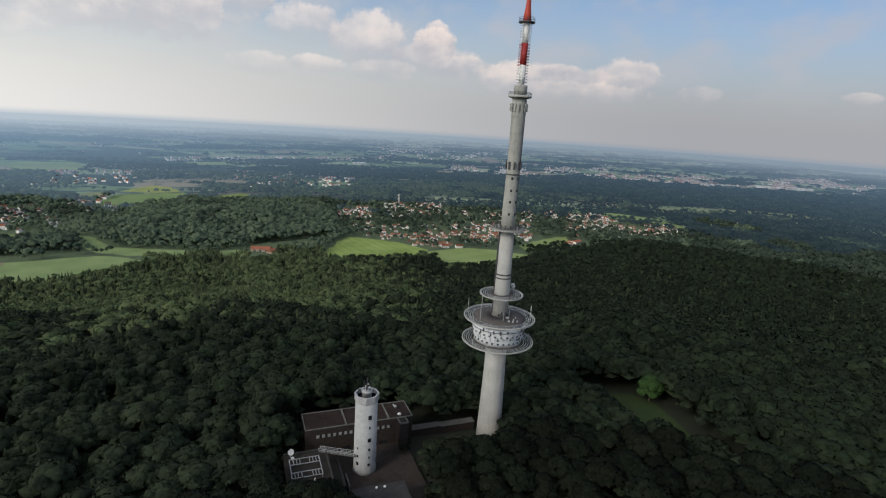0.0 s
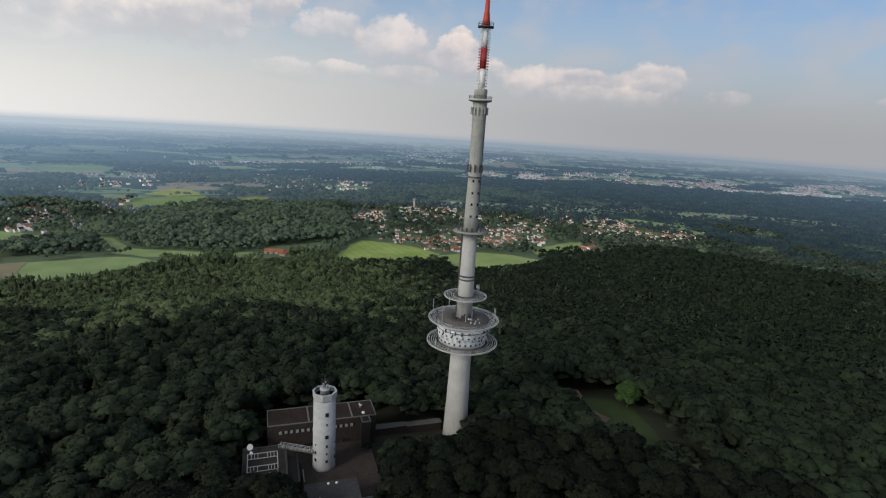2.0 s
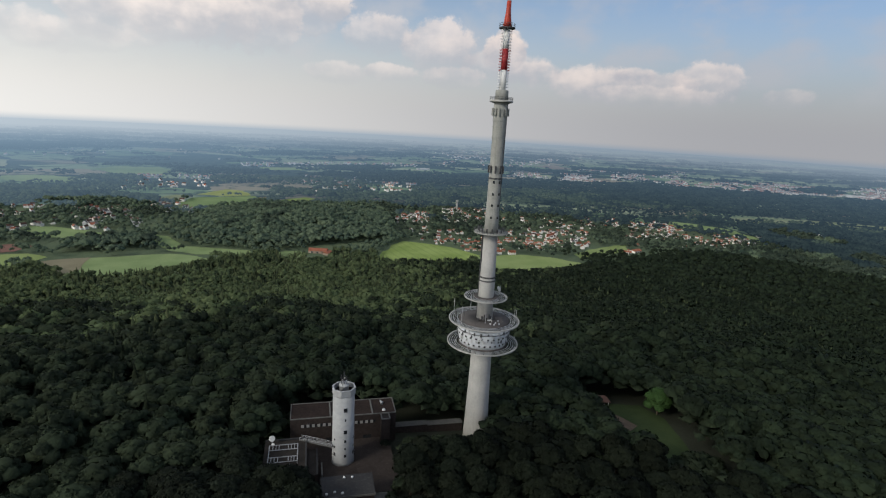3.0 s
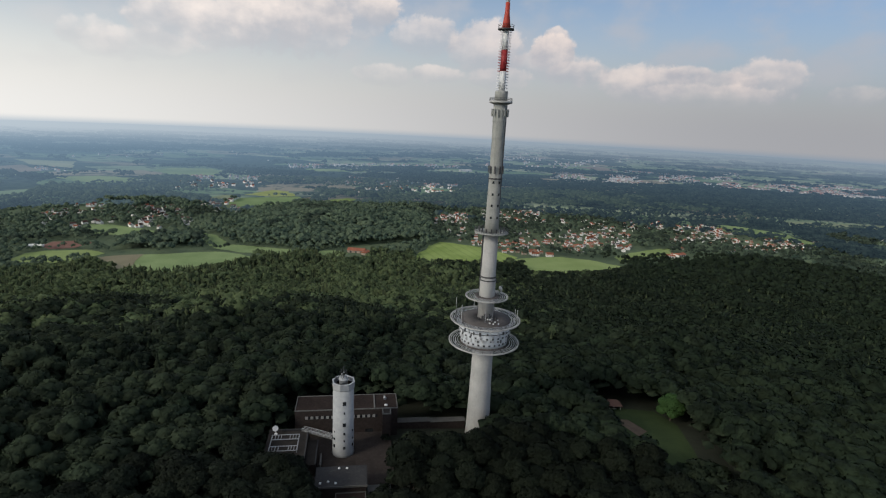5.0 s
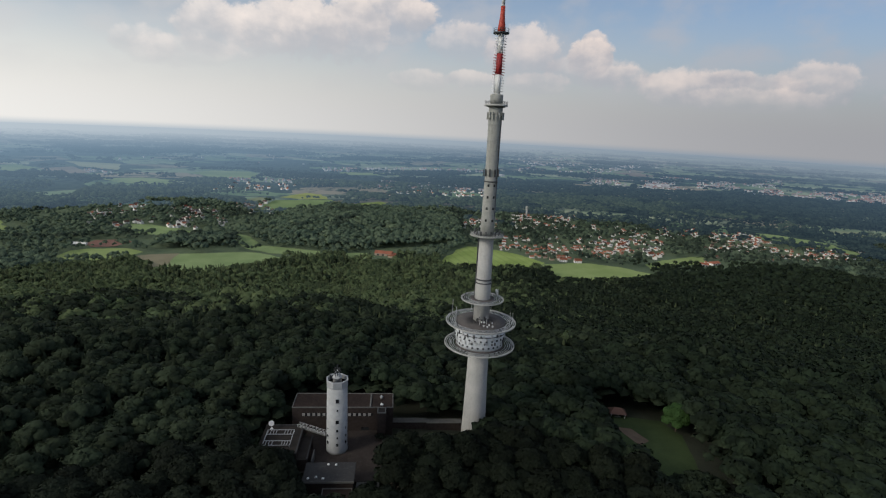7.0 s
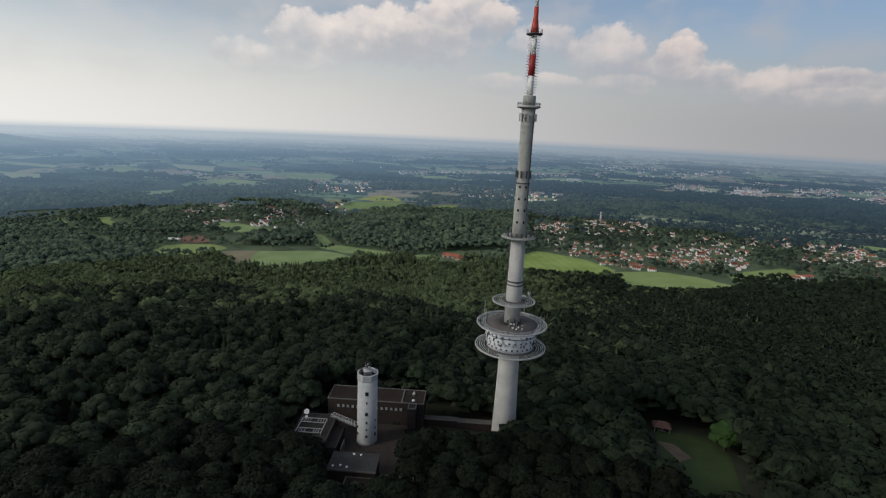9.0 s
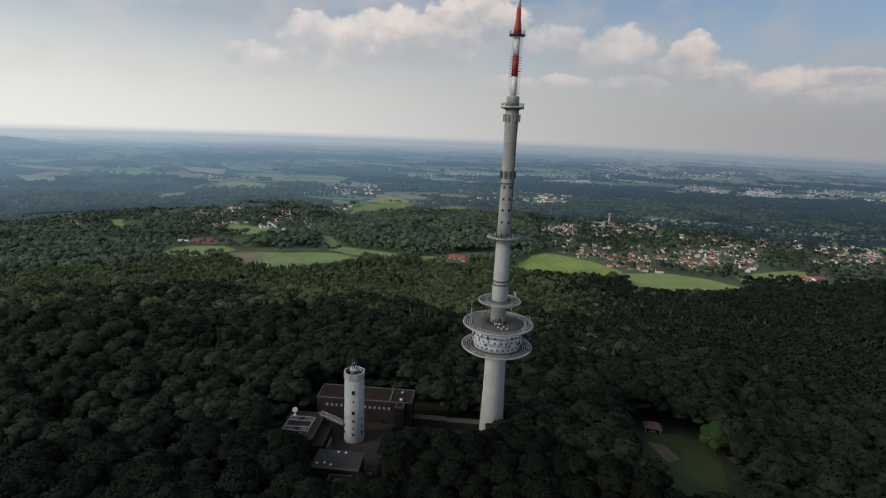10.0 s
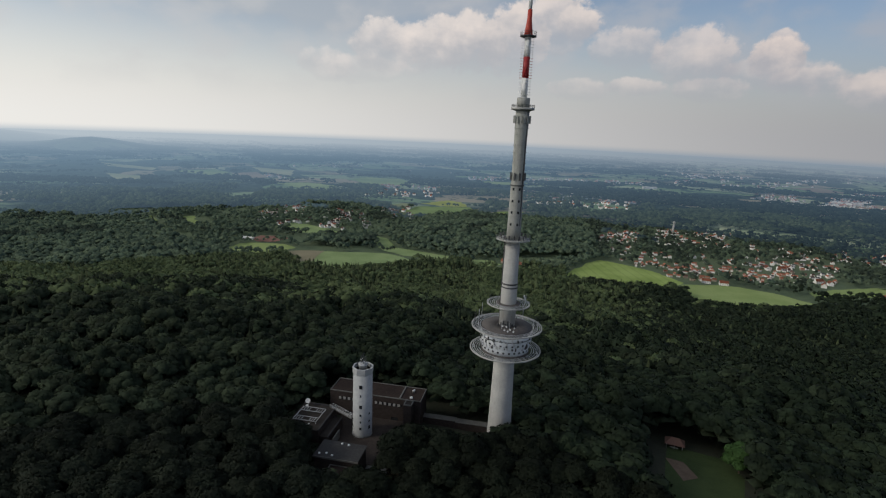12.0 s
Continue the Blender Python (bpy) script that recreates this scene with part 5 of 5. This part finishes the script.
WOODS = [((-230, 1180), (-80, 1100), (60, 1120), (200, 1170), (250, 1430), (60, 1600), (-130, 1640), (-240, 1420)),
         ((390, 1960), (860, 2250), (1500, 2280), (2100, 2000), (2050, 1560), (1330, 1640), (1020, 1680), (700, 1760), (480, 1720)),
         ((1240, 1020), (1240, 1250), (1330, 1380), (1400, 1400), (1650, 1370), (1900, 1200), (1700, 700), (1000, 700)),
         ((-330, 1050), (-120, 985), (150, 985), (150, 900), (350, 880), (600, 930), (1100, 1060), (1000, 600), (-300, 600)),
         ((-1500, 500), (-1500, 950), (-1000, 1010), (-860, 1150), (-700, 1000), (-540, 930), (-520, 800), (-420, 700), (-420, 500)), ((-1500, 1250), (-1000, 1350), (-820, 1560), (-1100, 1700), (-1500, 1600)),
         ((-330, 1090), (-240, 1130), (-300, 1190), (-420, 1150), (-420, 1060)),
         ((-60, 1800), (100, 1790), (500, 1720), (420, 1900), (120, 1920), (-150, 2000)),
         ((-900, 1650), (-420, 1560), (-350, 1620), (-430, 1700), (-700, 1850), (-950, 1900)),
         ((-350, 2120), (150, 2230), (200, 2350), (-350, 2300)), ((500, 2300), (800, 2330), (1000, 2430), (520, 2460)), ((-1100, 2100), (-560, 2080), (-560, 2220), (-1100, 2300))]


def az_of(x, y):
    return np.degrees(np.arctan2(-(x - CENTRE[0]), y - CENTRE[1]))


def scatter(step, near, far, seed):
    """A loosened grid of places between two distances, within the sweep of the walk."""
    rs = np.random.RandomState(seed)
    g = np.arange(-far, far, step)
    x, y = [q.ravel() for q in np.meshgrid(g, g)]
    x = x + rs.uniform(-0.46, 0.46, len(x)) * step + CENTRE[0]
    y = y + rs.uniform(-0.46, 0.46, len(x)) * step + CENTRE[1]
    r, az = np.hypot(x - CENTRE[0], y - CENTRE[1]), az_of(x, y)
    keep = (r > near) & (r < far) & (az > -68) & (az < 58)
    return x[keep], y[keep], r[keep], rs


def within(x, y, corners):
    hit = np.zeros(len(x), bool)
    for (ax, ay), (bx, by) in zip(corners, corners[1:] + corners[:1]):
        if ay != by:
            hit ^= ((ay > y) != (by > y)) & (x < (bx - ax) * (y - ay) / (by - ay) + ax)
    return hit


def any_within(x, y, shapes):
    hit = np.zeros(len(x), bool)
    for s in shapes:
        hit |= within(x, y, s)
    return hit


def patchy(x, y, size, seed):
    return np.array([noise.noise((a / size, b / size, seed)) for a, b in zip(x, y)])


def trees_on_the_ridge():
    x, y, r, rs = scatter(8.2, 88, 1050, 3)
    keep = ~any_within(x, y, CLEARED) & ~any_within(x, y, FIELDS)
    # trees just before the valley's fields and OPEN buildings are dropped to clear the camera's view
    for off in (12, 26):
        k = 1 + off / r
        keep &= ~any_within(CENTRE[0] + (x - CENTRE[0]) * k, CENTRE[1] + (y - CENTRE[1]) * k, FIELDS[:NEAR_FIELDS])
    for p, q in OPEN:
        keep &= ~((np.abs(x - p) < 24) & (y > q - 95) & (y < q + 14))
    x, y, r = x[keep], y[keep], r[keep]
    # extra trees placed to fit the camera's view of the annex, the pavilion and the corridor
    ex = np.array([10.0, 16.5, 22.5, 25.5, 5.5, 3.0, 26.5, 48.5, 61.0, 68.5, 76.0, 84.0, 92.5, 99.5, 12.5, 19.5])
    ey = np.array([126.0, 124.5, 122.5, 116.0, 132.0, 141.0, 109.0, 111.0, 179.0, 178.0, 178.5, 180.0, 177.5, 172.0, 131.5, 130.0])
    x, y, r = np.append(x, ex), np.append(y, ey), np.append(r, np.hypot(ex - CENTRE[0], ey - CENTRE[1]))
    slope = 0.4 * (x - 50) + 0.92 * (y - 150)
    fir = patchy(x, y, 80.0, 5.0) + 0.35 * patchy(x, y, 22.0, 6.0) + np.clip((slope - 320) / 700, -0.3, 0.3) > 0.02
    fir &= (r > 290) & (rs.uniform(size=len(x)) < np.where(az_of(x, y) > -14, 0.62, 0.10))
    fir |= (r > 175) & (r < 330) & (az_of(x, y) + 12 * patchy(x, y, 50.0, 19.0) > 14) & (rs.uniform(size=len(x)) < np.where(r > 225, 0.45, 0.12))
    high = rs.uniform(0.88, 1.12, len(x)) + np.where(r > 230, 0.45, 0.25) * patchy(x, y, 62.0, 9.0)
    wide = rs.uniform(0.95, 1.35, len(x))
    turn, pick = rs.uniform(0, 6.28, len(x)), rs.randint(0, 1000, len(x))
    spots = np.stack([x, y, high, wide, turn, pick], axis=1)
    order = np.argsort(r)
    broad = order[~fir[order]]
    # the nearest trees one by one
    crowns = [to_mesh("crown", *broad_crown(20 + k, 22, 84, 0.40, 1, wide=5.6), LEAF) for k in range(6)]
    darker = [to_mesh("crown", *broad_crown(20 + k, 22, 84, 0.40, 1, wide=5.6), SHADED_BEECH) for k in range(6)]
    # bearing picks which near trees take the colour darkened for shade
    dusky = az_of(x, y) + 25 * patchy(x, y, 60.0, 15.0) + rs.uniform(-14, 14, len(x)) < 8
    trunks = []
    for k in range(3):
        bm = rod((0, 0, -1.5), (0.2, 0.1, 9.5), 0.42, 8, None, 0.22)
        for i in range(5):
            a = 1.26 * i + k
            rod((0.12, 0.06, 6.0 + 0.6 * i), (2.4 * math.cos(a), 2.4 * math.sin(a), 10.0 + 0.7 * i), 0.16, 5, bm, 0.05)
        me = bpy.data.meshes.new("trunk")
        bm.to_mesh(me)
        bm.free()
        me.materials.append(BARK)
        trunks.append(me)
    for n, i in enumerate(broad[:300]):
        h = thing("tree", "broadleaf tree with a dense rounded crown, coloured as in shade" if dusky[i] else "dark green broadleaf tree with a dense rounded crown", "tree", Matrix.LocRotScale((x[i], y[i], land_z(x[i], y[i])), Euler((0, 0, turn[i])), (wide[i], wide[i], high[i])), group="ridge wood")
        share("trunk", trunks[n % 3], h, Matrix())
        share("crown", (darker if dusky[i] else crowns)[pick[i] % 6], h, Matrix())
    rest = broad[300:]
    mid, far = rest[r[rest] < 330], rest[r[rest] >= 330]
    wood("ridge_woodland", "dark green beech wood covering the ridge", HALF_SHADE_LEAF, [broad_crown(40 + k, 10, 24, 0.60, 1, wide=5.6) for k in range(6)], spots[mid[~dusky[mid]]])
    wood("dusky_ridge_woodland", "beech wood round the towers, coloured as in shade", SHADED_LEAF, [broad_crown(40 + k, 10, 24, 0.60, 1, wide=5.6) for k in range(6)], spots[mid[dusky[mid]]])
    # bearing and noise pick the trees whose colour holds cloud shade
    shadowed = (az_of(x, y) + 30 * patchy(x, y, 160.0, 12.0) + 14 * patchy(x, y, 28.0, 13.0) + rs.uniform(-18, 18, len(x)) < -24)
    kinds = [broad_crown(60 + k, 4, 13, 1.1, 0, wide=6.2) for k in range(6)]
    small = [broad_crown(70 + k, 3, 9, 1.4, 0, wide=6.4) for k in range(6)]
    # trees that take the sunlit colour; their age is no different
    young = ~shadowed & (r + 170 * patchy(x, y, 90.0, 17.0) + 90 * rs.uniform(-1, 1, len(x)) > 400)
    # bearing limit of the sunlit colour
    sunny_stands = az_of(x, y) + 14 * patchy(x, y, 70.0, 18.0) + rs.uniform(-8, 8, len(x)) > -13
    young &= sunny_stands
    wood("slope_woodland", "broadleaf wood on the falling slope, coloured as in sun", SUNLIT_LEAF, kinds, spots[far[young[far] & (r[far] < 620)]])
    wood("upper_slope_woodland", "broadleaf wood on the upper slope, coloured as in half shade", HALF_SHADE_LEAF, kinds, spots[far[~young[far] & ~shadowed[far] & (r[far] < 620)]])
    wood("lower_slope_woodland", "wood at the foot of the slope, coloured as in sun", SUNLIT_LEAF, small, spots[far[~shadowed[far] & sunny_stands[far] & (r[far] >= 620)]])
    wood("lower_hornbeam_woodland", "broadleaf wood at the foot of the slope, coloured as in half shade", HALF_SHADE_LEAF, small, spots[far[~shadowed[far] & ~sunny_stands[far] & (r[far] >= 620)]])
    wood("old_woodland", "beech wood on the slope, coloured as in shade", SHADED_LEAF, kinds, spots[far[shadowed[far] & (r[far] < 620)]])
    wood("lower_old_woodland", "beech wood at the foot of the slope, coloured as in shade", SHADED_LEAF, small, spots[far[shadowed[far] & (r[far] >= 620)]])
    firs = order[fir[order]]
    spots[firs, 2] = np.minimum(spots[firs, 2], np.where(r[firs] < 330, 0.86, 1.1))
    wood("upper_spruce_wood", "dark spruces among the beeches", HALF_SHADE_LEAF, [spruce_crown(180 + k, 14, 9, 19.5, 3.6) for k in range(6)], spots[firs[r[firs] < 330]])
    firs = firs[r[firs] >= 330]
    wood("spruce_wood", "dark pointed spruces on the slope", NEEDLE, [spruce_crown(80 + k, 7, 5, 19.5, 4.2) for k in range(6)], spots[firs])


def trees_in_the_valley():
    near = scatter(10.8, 930, 1800, 8)
    far = scatter(17.0, 1800, 2330, 9)
    x, y, r = (np.concatenate([p, q]) for p, q in zip(near[:3], far[:3]))
    rs = far[3]
    z = land(x, y)
    taken = np.zeros(len(x), bool)
    for p, q in HOUSES:
        taken |= (np.abs(x - p) < 9) & (y > q - 17) & (y < q + 9)
    for p, q in OPEN:
        taken |= (np.abs(x - p) < 24) & (y > q - 55) & (y < q + 14)
    woods = any_within(x, y, WOODS)
    hedge = np.abs(patchy(x, y, 240.0, 2.0)) < 0.03
    groves = (r < 1800) & (patchy(x, y, 120.0, 4.0) > -0.12)
    beyond = (r >= 1800) & (patchy(x, y, 260.0, 7.0) > 0.05)
    town = (x > 230) & (x < 1240) & (y > 1010) & (y < 1680)
    groves = (groves | ((az_of(x, y) < -30) & (r < 2300))) & ~town
    built = town & (rs.uniform(size=len(x)) < np.where(patchy(x, y, 70.0, 31.0) > 0.1, 0.85, 0.5))
    built |= within(x, y, GROVE)
    built |= (x > -820) & (x < -250) & (y > 1220) & (y < 1540) & (rs.uniform(size=len(x)) < 0.3)
    keep = (r >= 1050) & (woods | hedge | groves | beyond | built | (z > -147)) & ~taken & ~any_within(x, y, FIELDS)
    x, y, r = x[keep], y[keep], r[keep]
    n = len(x)
    inside_wood = (any_within(x, y, WOODS) | (z[keep] > -140)) & ~((x > 230) & (x < 1240) & (y > 1010) & (y < 1680))
    high = np.where(inside_wood, rs.uniform(0.75, 1.25, n), rs.uniform(0.45, 1.05, n))
    spots = np.stack([x, y, high, high * rs.uniform(1.0, 1.35, n) * np.where(inside_wood, 1.0, 0.78), rs.uniform(0, 6.28, n), rs.randint(0, 1000, n)], axis=1)
    # stands whose colour holds cloud shade, more of them to the right
    shade_stands = patchy(x, y, 150.0, 21.0) + 0.5 * patchy(x, y, 45.0, 22.0) + np.clip(-(az_of(x, y) + 24) / 45, -0.22, 0.6) > 0.16
    shade_stands |= (x > 230) & (x < 1240) & (y > 1010) & (y < 1680) & (rs.uniform(size=n) < 0.7)
    crowns = [broad_crown(90 + k, 4, 5, 1.5, 0, wide=7.6) for k in range(5)]
    wide_crowns = [broad_crown(100 + k, 3, 4, 2.0, 0, 15.0, 9.5) for k in range(5)]
    # beyond this ragged line trees take the materials with painted haze
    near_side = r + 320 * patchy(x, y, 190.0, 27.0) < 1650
    # slope trees out here take the foliage colour darkened for shade
    slope = (z[keep] > -140) & (np.hypot(x - 25, y - 1330) > 330) | (az_of(x, y) < -26) & (r < 1350) & ~((x < 1240) & (y > 1040))
    wood("outer_slope_woodland", "beech wood on the ridge's long slope, coloured as in shade", SHADED_LEAF, crowns, spots[slope & near_side])
    wood("outer_slope_edge", "beech wood along the foot of the ridge, haze in its colour", FAR_WOOD, wide_crowns, spots[slope & ~near_side])
    wood("valley_trees", "woods, hedges and garden trees of the valley, haze in their colour", HAZED_VALE, crowns, spots[near_side & ~shade_stands & ~slope])
    wood("valley_pines", "woods and garden trees of the valley, coloured as in shade", SHADED_VALE, crowns, spots[near_side & shade_stands & ~slope])
    wood("far_trees", "woods and hedges at the valley's far side, haze in their colour", FAR_LIGHT_WOOD, wide_crowns, spots[~near_side & ~shade_stands & ~slope])
    wood("far_pines", "wood behind the village, shade and haze in its colour", FAR_WOOD, wide_crowns, spots[~near_side & shade_stands & ~slope])


def trees_on_the_plain():
    """Woods, copses and hedges of the plain beyond the valley."""
    parts = []
    for near, far, step, seed in ((2300, 3000, 19.0, 41), (3000, 4200, 27.0, 42), (4200, 6600, 46.0, 43)):
        x, y, r, rs = scatter(step, near, far, seed)
        az = az_of(x, y)
        belt = np.array([noise.noise((a / 620.0, b / 300.0, 7.7)) + 0.35 * noise.noise((a / 150.0, b / 110.0, 1.7)) for a, b in zip(x, y)])
        # the great wood before the town
        edge = np.interp(az, [-68, -60, -46, -40, -23, -12, -6], [3750, 3650, 3200, 3050, 2720, 2500, 2200]) + 160 * patchy(x, y, 200.0, 3.3)
        hedge = np.abs(patchy(x, y, 330.0, 8.2)) < 0.025
        town = (x > 950) & (r > edge)
        keep = ((belt > np.where(town, 0.22, np.where((az > -4) & (r < 3600), 0.3, 0.04))) | (r < edge) | hedge) & ~any_within(x, y, FIELDS)
        keep &= ~(within(x, y, ((-310, 2740), (640, 3120), (700, 3420), (-340, 2980))) & (rs.uniform(size=len(x)) < 0.75))
        x, y, n = x[keep], y[keep], int(keep.sum())
        high = rs.uniform(0.7, 1.2, n)
        parts.append(np.stack([x, y, high, rs.uniform(0.85, 1.2, n) * step / 15.0, rs.uniform(0, 6.28, n), rs.randint(0, 1000, n)], axis=1))
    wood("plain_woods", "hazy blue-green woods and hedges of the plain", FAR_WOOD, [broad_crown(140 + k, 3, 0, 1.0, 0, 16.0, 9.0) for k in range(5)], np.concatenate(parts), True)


def bright_tree():
    t = thing("lime_tree", "single fresh green tree at the edge of the clearing", "tree", pose(182.5, 180, land_z(182.5, 180)))
    part("trunk", rod((0, 0, -1), (0, 0, 6), 0.35, 8, None, 0.2), BARK, t)
    share("crown", to_mesh("crown", *join([broad_crown(7, 12, 150, 0.42, 2, 13.5, 6.0), broad_crown(8, 10, 120, 0.42, 2, 8.5, 6.2)]), FRESH_LEAF), t, Matrix())
    s = thing("shrub", "yellow-green shrub beside the brick turret", "shrub", pose(51.5, 157.6, 1.1))
    share("foliage", to_mesh("foliage", *broad_crown(9, 6, 50, 0.3, 1, 2.6, 1.8), LEAF), s, Matrix())


def undergrowth():
    """Low bushes that fill the edges of the cleared ground."""
    rs = np.random.RandomState(31)
    x, y = rs.uniform(-4, 100, 900), rs.uniform(110, 182, 900)
    strips = [((56, 142), (84, 150), (84, 156), (56, 156)), ((3, 130), (9.5, 133), (9.5, 162), (5, 160)), ((9, 129), (26.5, 126), (26.5, 138.5), (9, 138.5)), ((45, 113), (55, 134), (54, 140), (46, 118)), ((10, 158.5), (17, 158.5), (17, 180), (8, 180))]
    strips.append(((143, 106), (171, 106), (172, 134), (146, 134)))
    x, y = np.append(x, rs.uniform(142, 173, 150)), np.append(y, rs.uniform(104, 136, 150))
    keep = any_within(x, y, strips)
    x, y = x[keep], y[keep]
    n = len(x)
    spots = np.stack([x, y, rs.uniform(0.16, 0.42, n), rs.uniform(0.35, 0.75, n), rs.uniform(0, 6.28, n), rs.randint(0, 1000, n)], axis=1)
    # lower crowns added to close the dark gaps in the canopy
    fx, fy, _, rs = scatter(7.2, 86, 340, 33)
    keep = ~any_within(fx, fy, CLEARED)
    fx, fy, n = fx[keep], fy[keep], int(keep.sum())
    fill = np.stack([fx, fy, rs.uniform(0.58, 0.76, n), rs.uniform(0.9, 1.2, n), rs.uniform(0, 6.28, n), rs.randint(0, 1000, n)], axis=1)
    wood("understorey", "added lower crowns that fill dark gaps between the trees", HALF_SHADE_LEAF, [broad_crown(130 + k, 3, 5, 1.2, 0) for k in range(4)], fill)
    wood("undergrowth", "low dark bushes and saplings round the buildings", HALF_SHADE_LEAF, [broad_crown(120 + k, 6, 26, 1.0, 0) for k in range(4)], spots)


trees_on_the_ridge()
undergrowth()
trees_in_the_valley()
trees_on_the_plain()
bright_tree()
